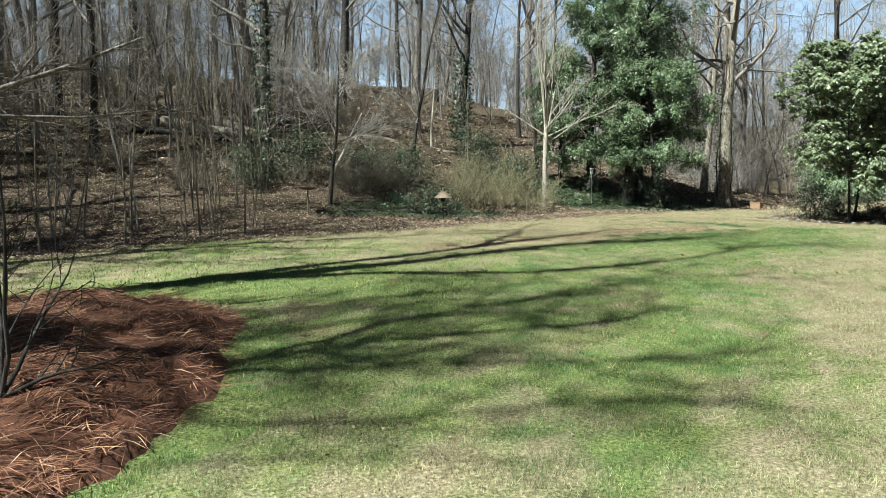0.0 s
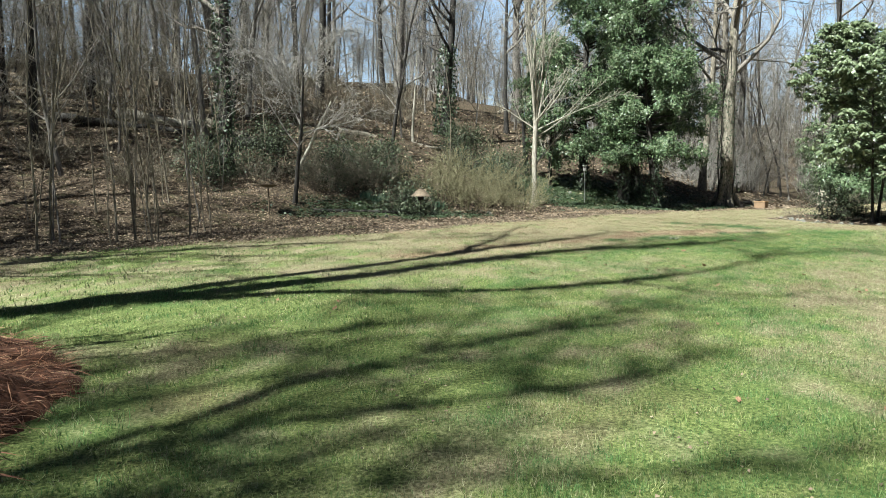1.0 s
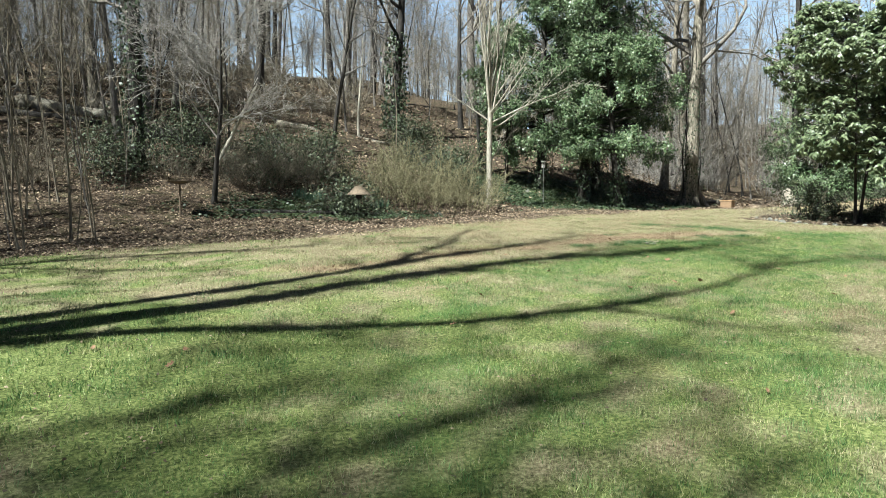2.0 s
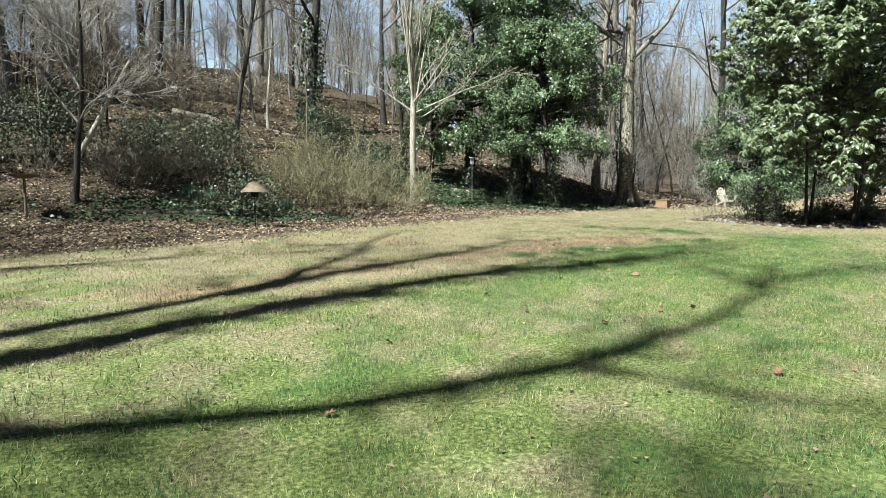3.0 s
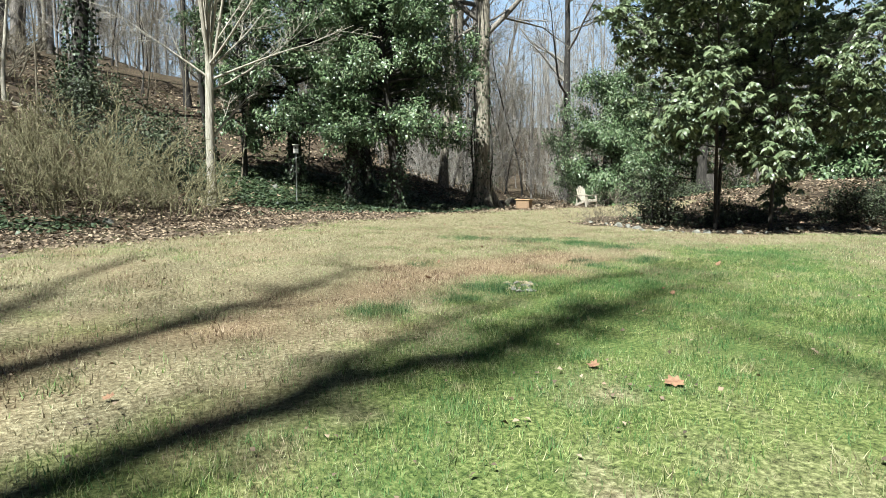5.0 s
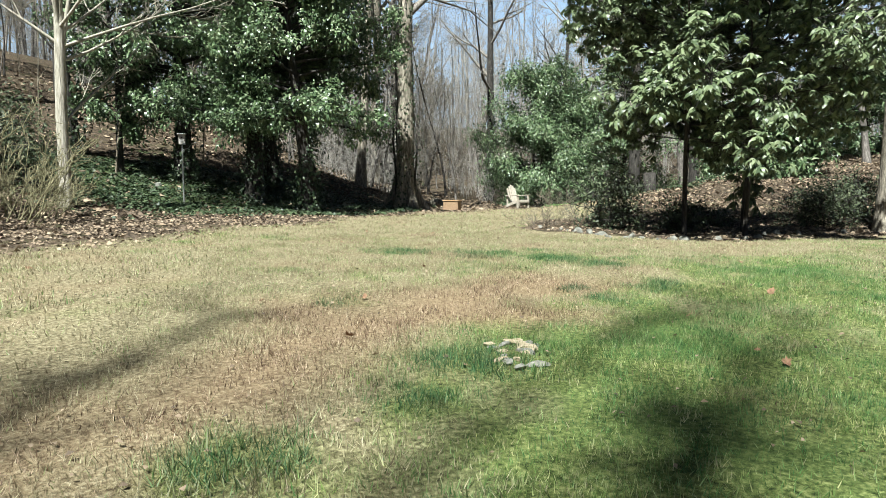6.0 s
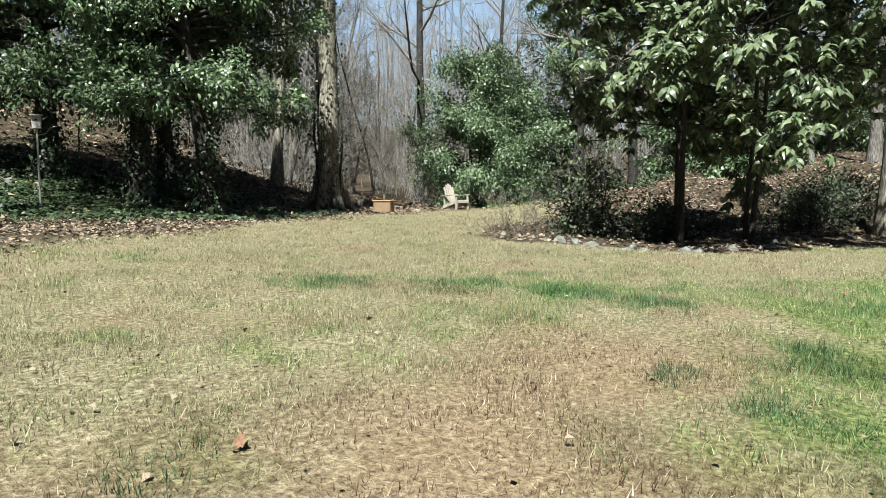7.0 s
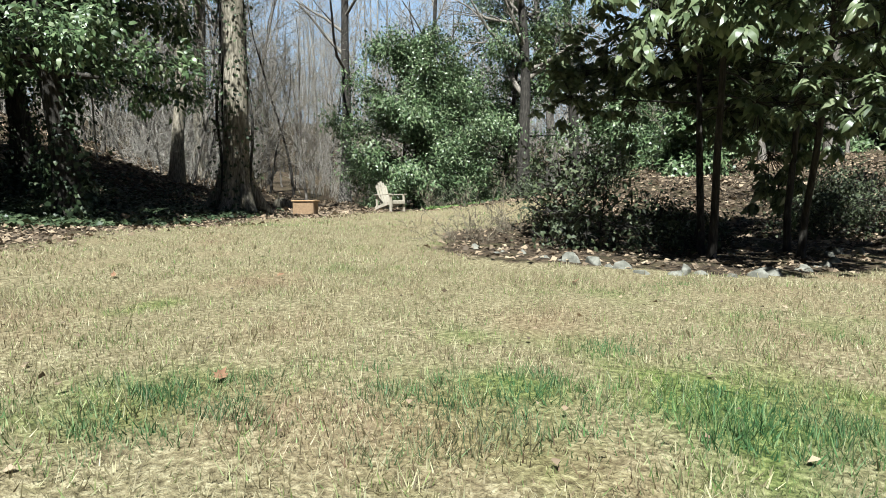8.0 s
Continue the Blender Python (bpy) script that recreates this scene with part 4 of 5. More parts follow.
for i, (x, y) in enumerate(spots):
    k = i % 6
    s = rng.uniform(0.7, 1.25)
    m = pose(*at_ground(x, y), rng.gauss(0, 4), rng.gauss(0, 4), rng.uniform(0, 360))
    if k not in _thin:
        _thin[k] = bare_tree((0, 0, 0), 4.2 + 0.9 * k, 0.014 + 0.004 * k, 300 + k, SAPLING, TWIG_BROWN if k % 3 else BARK_GREY, TWIG_BROWN, "thin bare sapling rising from the leaf litter", "saplings of the wood", name="sapling")
        _thin[k].matrix_world = m
    else:
        copy_thing(_thin[k], m)


_under = {}
rng = random.Random(23)
spots = []
while len(spots) < 150:
    x, y = rng.uniform(-30, 62), rng.uniform(24, 78)
    d = y - eased(x, TOE)
    if d < 6 or (6 < x < 27 and d < 9) or (x >= 27 and y < 42) or min(math.hypot(x - a, y - b) for a, b in placed[:7]) < 2:
        continue
    spots.append((x, y))
# western understorey added for shade; the near ones stay out of view
while len(spots) < 225:
    x, y = rng.uniform(-34, 2), rng.uniform(12, 50)
    if x > -0.42 * y - 2 and y - eased(x, TOE) < 12:
        continue
    spots.append((x, y))
while len(spots) < 310:
    x, y = rng.uniform(26, 64), rng.uniform(36, 66)
    if y < 40 and x < 34:
        continue
    spots.append((x, y))
while len(spots) < 372:
    x, y = rng.uniform(42, 72), rng.uniform(2, 36)
    if x < 48 and 12 < y < 24:
        continue
    spots.append((x, y))
spots += [(44, 33), (47, 26), (42, 38), (37, 40.5), (31.5, 41), (33, 46), (52, 18), (41, 24.5), (-14, 26), (-10, 25.5)]
for i, (x, y) in enumerate(spots):
    k = i % 7
    m = pose(*at_ground(x, y), rng.gauss(0, 4), rng.gauss(0, 4), rng.uniform(0, 360))
    if k not in _under:
        _under[k] = bare_tree((0, 0, 0), 6.0 + 1.1 * k, 0.045 + 0.008 * k, 500 + k, UNDER, (BARK_GREY, BARK_DARK, BARK_GREY)[k % 3], (TWIG_PALE, TWIG_BROWN, TWIG_GREY)[k % 3], "slim bare understorey tree with fine twigs", "understorey of the wood", name="understorey_tree")
        _under[k].matrix_world = m
    else:
        copy_thing(_under[k], m)


def far_woods():
    """Countless far stems and twigs that close the wood."""
    rng = random.Random(17)
    b = Buf()
    for _ in range(850):
        a = radians(rng.uniform(-40, 118))
        r = rng.uniform(70, 120)
        x, y = 8 + math.sin(a) * r, 12 + math.cos(a) * r
        z = ground(x, y)
        h, w = rng.uniform(7, 24), rng.uniform(0.04, 0.15)
        p = Vector((x, y, z - 0.5))
        lean = Vector((rng.gauss(0, 0.06), rng.gauss(0, 0.06), 1))
        b.tube([p, p + lean * h * 0.5, p + lean * h + Vector((rng.gauss(0, 0.5), rng.gauss(0, 0.5), 0))], [w, w * 0.7, 0.02], 4)
        for _ in range(30):
            q = p + lean * h * rng.uniform(0.12, 0.98)
            e = q + Vector((rng.gauss(0, 1.5), rng.gauss(0, 1.5), rng.uniform(0.2, 2.4)))
            b.tube([q, e], [0.03, 0.012], 3)
            for _ in range(4):
                g = q.lerp(e, rng.uniform(0.3, 1))
                b.tube([g, g + Vector((rng.gauss(0, 0.8), rng.gauss(0, 0.8), rng.uniform(0.2, 1.3)))], [0.018, 0.008], 3)
    ob = new("far_woods", b.mesh("far_woods", TWIG_PALE))
    tagged(ob, "distant leafless grey-brown woods closing the view", "woods", kind="stuff")


far_woods()


# ---------------------------------------------------------------- garden things
def garden_chair(place, turn):
    """Slatted low-slung wooden armchair."""
    t = thing("garden_chair", place, "weathered pale wooden slatted garden armchair on the grass", "chair", turn=turn)
    for s in (-1, 1):
        part("front_leg", box(bmesh.new(), (0.09, 0.05, 0.56), (s * 0.30, -0.32, 0.28)), WOOD_WEATHERED, t)
        part("rear_leg", box(bmesh.new(), (0.045, 0.86, 0.11), (s * 0.265, 0.08, 0.22), (-15, 0, 0)), WOOD_WEATHERED, t)
        part("rear_post", box(bmesh.new(), (0.05, 0.07, 0.56), (s * 0.30, 0.36, 0.28)), WOOD_WEATHERED, t)
        part("armrest", box(bmesh.new(), (0.13, 0.80, 0.028), (s * 0.335, 0.02, 0.575), (-2, 0, 0), 0.008), WOOD_WEATHERED, t)
    for k in range(6):
        part("seat_slat", box(bmesh.new(), (0.50, 0.078, 0.022), (0, -0.34 + k * 0.088, 0.365 - k * 0.022), (-14, 0, 0)), WOOD_WEATHERED, t)
    for k in range(5):
        h = 0.84 - 0.05 * abs(k - 2) ** 1.6
        part("back_slat", box(bmesh.new(), (0.092, 0.022, h), ((k - 2) * 0.1, 0.37, 0.24 + h / 2 * 0.95), (-20, 0, 0)), WOOD_WEATHERED, t)
    part("back_rail", box(bmesh.new(), (0.50, 0.028, 0.07), (0, 0.34, 0.42), (-20, 0, 0)), WOOD_WEATHERED, t)
    part("back_rail", box(bmesh.new(), (0.50, 0.028, 0.07), (0, 0.47, 0.80), (-20, 0, 0)), WOOD_WEATHERED, t)
    part("apron", box(bmesh.new(), (0.55, 0.022, 0.10), (0, -0.385, 0.32)), WOOD_WEATHERED, t)
    part("stretcher", box(bmesh.new(), (0.56, 0.03, 0.05), (0, 0.36, 0.10)), WOOD_WEATHERED, t)
    return t


garden_chair(at_ground(31.5, 31.4, 0.02), -14)


def bench(place, turn):
    t = thing("bench", place, "low boxy orange-brown wooden bench with solid sides among leaves", "bench", turn=turn)
    for k in range(2):
        part("top_board", box(bmesh.new(), (0.68, 0.18, 0.04), (0, -0.093 + k * 0.186, 0.40), bevel=0.008), WOOD_BENCH, t)
    for s in (-1, 1):
        part("end_panel", box(bmesh.new(), (0.04, 0.31, 0.40), (s * 0.28, 0, 0.18)), WOOD_BENCH_PALE, t)
    for s in (-1, 1):
        part("side_board", box(bmesh.new(), (0.518, 0.03, 0.34), (0, s * 0.138, 0.205)), WOOD_BENCH_PALE, t)


bench(at_ground(26.8, 31.1, 0.02), -74)


def birdhouse(place):
    t = thing("birdhouse", place, "small grey wooden birdhouse on a slim metal pole", "birdhouse", turn=-30)
    part("pole", cone_of(bmesh.new(), 0.022, 0.02, 2.0, (0, 0, 0.8), 10), POLE_METAL, t)
    body = part("box", box(bmesh.new(), (0.17, 0.16, 0.28), (0, 0, 1.9)), BOARD_GREY, t)
    part("roof", box(bmesh.new(), (0.24, 0.26, 0.025), (0, -0.02, 2.06), (8, 0, 0)), BOARD_GREY, t)
    # flat black disc paints the dark inside of the hole
    part("entrance", cone_of(bmesh.new(), 0.022, 0.022, 0.008, (0, -0.082, 1.95), 14, (90, 0, 0)), SHADE_BLACK, body)
    b = Buf()
    b.tube([Vector((0.02, 0, 1.62)), Vector((0.16, 0.02, 1.66)), Vector((0.26, 0.02, 1.80)), Vector((0.40, 0.03, 1.84))], [0.008, 0.008, 0.008, 0.006], 6)
    part("perch_arm", b.mesh("perch_arm", POLE_METAL), POLE_METAL, t)


birdhouse(at_ground(17.3, 33.0))


def dish_stand(place):
    t = thing("birdbath", place, "shallow round birdbath dish on a slim post in leaf litter", "birdbath")
    part("post", cone_of(bmesh.new(), 0.035, 0.03, 1.05, (0, 0, 0.5), 10), CONCRETE, t)
    bm = bmesh.new()
    cone_of(bm, 0.12, 0.33, 0.07, (0, 0, 1.03), 28)
    cone_of(bm, 0.33, 0.35, 0.03, (0, 0, 1.08), 28)
    part("dish", bm, CONCRETE, t)


dish_stand(at_ground(1.25, 26.6))


def cone_feeder(place):
    t = thing("bird_feeder", place, "bird feeder with a wide tan conical roof on a post", "bird feeder")
    # thin post and short drum coloured black for the shadow below the roof
    part("post", cone_of(bmesh.new(), 0.013, 0.013, 1.1, (0, 0, 0.15), 8), SHADE_BLACK, t)
    part("roof_shade", cone_of(bmesh.new(), 0.10, 0.10, 0.14, (0, 0, 0.66), 16), SHADE_BLACK, t)
    bm = bmesh.new()
    cone_of(bm, 0.37, 0.13, 0.24, (0, 0, 0.84), 24)
    cone_of(bm, 0.13, 0.03, 0.04, (0, 0, 0.98), 24)
    part("roof", bm, CONCRETE, t)


cone_feeder(at_ground(6.5, 24.9, -0.2))


def daffodils(place, seed):
    rng, rs = random.Random(seed), np.random.RandomState(seed)
    t = thing("daffodil_clump", place, "clump of daffodils with blue-green strap leaves and pale flowers", "flowers", "daffodils")
    n = 70
    pos = np.stack([rs.randn(n) * 0.14, rs.randn(n) * 0.12, np.zeros(n)], 1)
    ax = np.stack([rs.randn(n) * 0.22, rs.randn(n) * 0.22, np.ones(n)], 1)
    up = rs.randn(n, 3)
    part("foliage", leaves_mesh("foliage", pos, ax, up, rs.uniform(0.28, 0.45, n), np.full(n, 0.022), LEAF_STRAP, 0.2, 0.1, True), LEAF_STRAP, t)
    for k in range(2):
        bm = bmesh.new()
        x, y, z = rng.gauss(0, 0.16), rng.gauss(0, 0.14), rng.uniform(0.3, 0.45)
        cone_of(bm, 0.032, 0.022, 0.012, (x, y, z), 6, (60, 0, rng.uniform(0, 360)))
        cone_of(bm, 0.014, 0.02, 0.03, (x, y - 0.01, z), 8, (60, 0, 0))
        part("flower", bm, PETAL, t)


for x, y, k in ((5.5, 28.6, 1), (5.8, 28.9, 2), (8.0, 28.2, 3), (5.2, 28.9, 4)):
    daffodils(at_ground(x, y, 0.0), 700 + k)


def rock_mesh(seed, size, flat=0.6):
    """An angular field stone: the hull of a few scattered corners, its edges a little worn."""
    rs = random.Random(seed)
    bm = bmesh.new()
    for _ in range(13):
        d = Vector((rs.gauss(0, 1), rs.gauss(0, 1), rs.gauss(0, 1))).normalized()
        bm.verts.new(Vector((d.x * (1 - 0.35 * d.z), d.y * (1 - 0.35 * d.z), d.z)) * rs.uniform(0.7, 1.05))
    hull = bmesh.ops.convex_hull(bm, input=bm.verts)
    bmesh.ops.delete(bm, geom=[g for g in hull["geom_interior"] if isinstance(g, bmesh.types.BMVert)], context="VERTS")
    bmesh.ops.bevel(bm, geom=list(bm.edges), offset=0.06, segments=1, affect="EDGES", clamp_overlap=True)
    bmesh.ops.scale(bm, vec=(size, size * rs.uniform(0.6, 0.9), size * flat), verts=bm.verts)
    return bm


ROCKS = []
for k in range(6):
    me = bpy.data.meshes.new("stone")
    _r = rock_mesh(400 + k, 0.22, 0.95)
    _r.to_mesh(me)
    _r.free()
    me.materials.append(STONE)
    ROCKS.append(me)


TAN_ROCKS = []
for k in range(6):
    me = ROCKS[k].copy()
    me.materials.clear()
    me.materials.append(STONE_TAN if k % 2 else STONE_LIGHT)
    TAN_ROCKS.append(me)


EDGE_ROCKS = [me for me in TAN_ROCKS if me.materials[0] is STONE_LIGHT][:1] + ROCKS


def put_stone(mesh, x, y, scale, sink, rng, label, group, name="stone"):
    ob = new(name, mesh)
    ob.matrix_world = pose(x, y, top(x, y) - sink, rng.uniform(-15, 15), rng.uniform(-15, 15), rng.uniform(0, 360)) @ Matrix.Diagonal((scale, scale, scale, 1))
    return tagged(ob, label, "stone", group)


rng = random.Random(31)
edge_line = [(20.7, 23.3), (20.3, 22.8), (20.0, 22.3), (19.7, 21.8), (19.55, 21.3), (19.45, 20.95), (19.4, 20.65), (19.6, 20.3), (19.9, 19.9), (20.5, 19.55), (21.4, 19.3), (22.3, 19.15), (23.2, 19.0), (24.2, 18.5), (25.8, 17.85), (27.5, 17.3)]
for (x0, y0), (x1, y1) in zip(edge_line, edge_line[1:]):
    n = 2
    for k in range(n):
        f = (k + rng.random() * 0.6) / n
        s = rng.uniform(0.4, 0.75) if x0 < 20.2 or x0 > 23 else rng.uniform(0.28, 0.6)
        put_stone(rng.choice(EDGE_ROCKS), x0 + (x1 - x0) * f + rng.gauss(0, 0.06), y0 + (y1 - y0) * f + rng.gauss(0, 0.06), s, 0.03, rng, "rough grey field stone edging the planting bed", "bed edging stones", "edging_stone")
for k in range(20):
    a, q = rng.uniform(0, 6.28), math.sqrt(rng.random()) * 0.2
    u, w = math.cos(a) * q * 1.7, math.sin(a) * q * 0.85
    ob = put_stone(rng.choice(ROCKS), 11.6 + 0.78 * u + 0.62 * w, 17.34 + 0.62 * u - 0.78 * w, rng.uniform(0.16, 0.34), -0.005, rng, "pale flat stone set in the lawn", "lawn stone patch", "flat_stone")
    ob.data = TAN_ROCKS[k % 6]
    ob.matrix_world = ob.matrix_world @ Matrix.Diagonal((1.25, 1.25, 0.45, 1))
put_stone(ROCKS[1], 17.4, 34.9, 0.9, 0.0, rng, "orange-brown flat stone under the evergreens", "", "flat_stone")
for x, y, s in ((10.2, 28.0, 0.8), (3.4, 27.4, 0.9), (5.6, 26.6, 0.7)):
    put_stone(rng.choice(ROCKS), x, y, s, 0.02, rng, "flat stone lying in the leaf litter", "stones in the litter", "flat_stone")


def log_thing(a, b, r0, r1, bark, label, seed, group=""):
    rng = random.Random(seed)
    pa, pb = Vector((a[0], a[1], top(*a) + r0 * 0.6)), Vector((b[0], b[1], top(*b) + r1 * 0.6))
    t = thing("log", tuple(pa), label, "log", group)
    buf = Buf()
    pts = [(pa.lerp(pb, i / 8) - pa) + Vector((0, 0, rng.gauss(0, r0 * 0.15))) for i in range(9)]
    rad = [r0 + (r1 - r0) * i / 8 for i in range(9)]
    buf.tube(pts, rad, 9)
    base = len(buf.v)
    buf.f.append(tuple(range(8, -1, -1)))
    buf.f.append(tuple(range(base - 9, base)))
    stub = buf
    for k in range(3):
        p = pts[rng.randint(2, 7)]
        stub.tube([p, p + Vector((rng.gauss(0, 0.22), rng.gauss(0, 0.22), rng.uniform(0.15, 0.4)))], [r1 * 0.22, 0.012], 5)
    part("trunk", buf.mesh("log", bark), bark, t)


log_thing((-6.3, 40.2), (-0.6, 39.0), 0.32, 0.22, BARK_PALE, "long pale fallen trunk lying across the slope", 1, "fallen trunks")
log_thing((-3.4, 41.6), (1.2, 36.0), 0.30, 0.18, BARK_TAN, "fallen trunk lying down the slope", 2, "fallen trunks")
log_thing((-9.0, 39.0), (-2.5, 37.6), 0.24, 0.16, BARK_DARK, "dark rotting trunk on the slope", 3, "fallen trunks")
log_thing((-1.5, 36.5), (2.0, 35.4), 0.34, 0.28, BARK_DARK, "dark rotting trunk on the slope", 4, "fallen trunks")
log_thing((5.5, 41.5), (11.5, 40.5), 0.22, 0.12, BARK_TAN, "fallen limb across the slope", 5, "fallen trunks")
log_thing((2.5, 33.5), (8.0, 32.0), 0.13, 0.07, BARK_TAN, "fallen limb across the slope", 6, "fallen trunks")
log_thing((26.3, 33.3), (30.5, 36.0), 0.13, 0.10, BARK_DARK, "dark log lying in leaves behind the bench", 7)
log_thing((29.2, 34.4), (29.75, 34.2), 0.21, 0.21, BARK_TAN, "short cut log round behind the bench", 9)
log_thing((2.9, 27.2), (9.2, 27.4), 0.10, 0.05, BARK_DARK, "thin dark limb lying in the litter", 10)


def stump(place):
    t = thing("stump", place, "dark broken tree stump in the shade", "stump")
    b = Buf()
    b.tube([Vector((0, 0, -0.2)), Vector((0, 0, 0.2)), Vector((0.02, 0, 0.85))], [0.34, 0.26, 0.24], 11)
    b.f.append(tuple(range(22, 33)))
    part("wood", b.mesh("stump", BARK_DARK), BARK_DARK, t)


stump(at_ground(33.6, 26.4))


def car(place, turn):
    t = thing("car", place, "silver-blue car parked far beyond the trees", "car", turn=turn)
    bm = bmesh.new()
    prof = [(-2.2, 0.35), (-2.25, 0.85), (-1.9, 0.98), (-1.2, 1.02), (-0.6, 1.42), (0.9, 1.45), (1.7, 1.0), (2.2, 0.95), (2.25, 0.4)]
    rows = [[bm.verts.new((x, s * (0.85 if z < 1.1 else 0.68), z)) for x, z in prof] for s in (-1, 1)]
    for i in range(len(prof) - 1):
        bm.faces.new((rows[0][i], rows[0][i + 1], rows[1][i + 1], rows[1][i]))
    bm.faces.new(rows[0][::-1])
    bm.faces.new(rows[1])
    bmesh.ops.bevel(bm, geom=list(bm.edges), offset=0.05, segments=2, affect="EDGES")
    part("body", bm, CAR_PAINT, t)
    for s in (-1, 1):
        part("side_window", box(bmesh.new(), (1.7, 0.02, 0.30), (0.1, s * 0.775, 1.2), (s * 24, 0, 0)), GLASS_DARK, t)
        part("tail_light", box(bmesh.new(), (0.05, 0.3, 0.14), (-2.27, s * 0.6, 0.82)), TAIL_RED, t)
        for x in (-1.4, 1.4):
            w = part("wheel", cone_of(bmesh.new(), 0.33, 0.33, 0.22, (x, s * 0.76, 0.33), 20, (90, 0, 0)), TYRE, t)
            part("rim", cone_of(bmesh.new(), 0.2, 0.2, 0.02, (x, s * 0.875, 0.33), 16, (90, 0, 0)), POLE_METAL, w)


car((59.0, 26.0, top(59, 26) - 0.02), 75)


# ---------------------------------------------------------------- pine straw heap and dead twigs
def straw_heap():
    cx, cy, rx, ry, h = -3.2, 6.9, 2.9, 4.2, 0.62

    def height(x, y):
        q = math.hypot((x - cx) / rx, (y - cy) / ry) + 0.2 * noise.noise((x * 0.9, y * 0.9, 2.2)) + 0.12 * noise.noise((x * 3.3, y * 3.3, 6.2))
        return h * max(0.0, 1 - q * q) + 0.10 * noise.noise((x * 2.6, y * 2.6, 7.0)) * max(0.0, min(1.0, 3 * (1.05 - q))) - 0.04

    xs, ys = np.arange(cx - 3.6, cx + 3.6, 0.12), np.arange(cy - 5.2, cy + 5.2, 0.12)
    nx = len(xs)
    v = [(x, y, ground(x, y) + min(height(x, y), 1) - (0.0 if height(x, y) > 0 else 0.12)) for y in ys for x in xs]
    f = []
    for j in range(len(ys) - 1):
        for i in range(nx - 1):
            a = j * nx + i
            f += [(a, a + 1, a + nx + 1), (a, a + nx + 1, a + nx)]
    t = thing("pine_straw_heap", (0, 0, 0), "low heap of red-brown pine straw at the lawn's edge", "straw heap")
    me = np_mesh("heap", v, f, STRAW_BED)
    me.polygons.foreach_set("use_smooth", [True] * len(me.polygons))
    part("mound", me, STRAW_BED, t)
    rs = np.random.RandomState(3)
    pts = []
    while len(pts) < 26000:
        x, y = cx + rs.uniform(-3.2, 3.2), cy + rs.uniform(-4.6, 4.6)
        k = height(x, y)
        if k > 0.02 and math.hypot((x - cx) / rx, (y - cy) / ry) < 1.0:
            pts.append((x, y, ground(x, y) + k + 0.015))
    pos = np.array(pts)
    n = len(pos)
    clump = np.array([noise.noise((p[0] * 1.5, p[1] * 1.5, 1.0)) * 5 for p in pts])
    a = clump + rs.randn(n) * 0.8
    ax = np.stack([np.cos(a), np.sin(a), rs.randn(n) * 0.22 + 0.08], 1)
    L = rs.uniform(0.1, 0.36, n)
    up = rs.randn(n, 3) * 0.4 + np.array([0, 0, 1.0])
    ob = part("straw", leaves_mesh("straw", pos, ax, up, L, rs.uniform(0.004, 0.012, n), LEAF_RED, 0.1, 0.12, False), LEAF_RED, t)
    return t


straw_heap()


def dead_branch(place, seed, label, stems):
    rng = random.Random(seed)
    t = thing("dead_branch", place, label, "branch")
    plan = [(0,) * 6, (6, 0.2, 45, 0.5, 0.1, 0.0), (4, 0.2, 45, 0.5, 0.15, 0.0), (0, 0, 0, 0, 0.2, 0)]
    for d, l in stems:
        b = Buf()
        grow([b], Vector((0, 0, 0)), Vector(d).normalized(), l, 0.02, 1, rng, plan, None, 0.0035)
        part("stem", b.mesh("stem", BARK_DARK), BARK_DARK, t)


dead_branch(at_ground(-1.95, 5.15, -0.36), 5, "dark dead twigs standing in the pine straw", [((0.38, 0.05, 1), 1.9), ((0.8, -0.1, 0.3), 0.9), ((-0.1, 0.2, 1), 1.7), ((0.45, 0.3, 0.9), 1.3)])


def edge_tree():
    """Tree just west of the view whose long bare limbs hang over the lawn's edge."""
    rng = random.Random(44)
    t = thing("bare_tree", at_ground(-6.6, 8.7), "bare tree with long low limbs over the lawn's edge", "tree")
    trunk, crown = Buf(), Buf()
    trunk.tube([Vector((0, 0, -0.2)), Vector((0.05, 0, 1.2)), Vector((0.0, 0.1, 3.0)), Vector((0.1, 0, 6.5))], [0.2, 0.15, 0.12, 0.05], 9)
    plan = [(0,) * 6, (9, 0.3, 34, 0.3, 0.085, 0.0), (5, 0.3, 40, 0.5, 0.14, 0.02), (0, 0, 0, 0, 0.2, 0)]
    for z, d, l, r in ((1.6, (1, -0.02, 0.36), 5.6, 0.08), (2.65, (1, 0.0, 0.07), 5.2, 0.045), (2.0, (1, 0.1, 0.62), 5.2, 0.065), (2.3, (1, -0.08, 0.42), 5.0, 0.035), (2.8, (0.9, 0.3, 0.3), 4.6, 0.035), (3.2, (0.9, 0.2, 0.55), 4.4, 0.035)):
        grow([crown], Vector((0, 0, z)), Vector(d).normalized(), l, r, 1, rng, plan)
    part("trunk", trunk.mesh("trunk", BARK_GREY), BARK_GREY, t)
    part("crown", crown.mesh("crown", TWIG_GREY), TWIG_GREY, t)


edge_tree()


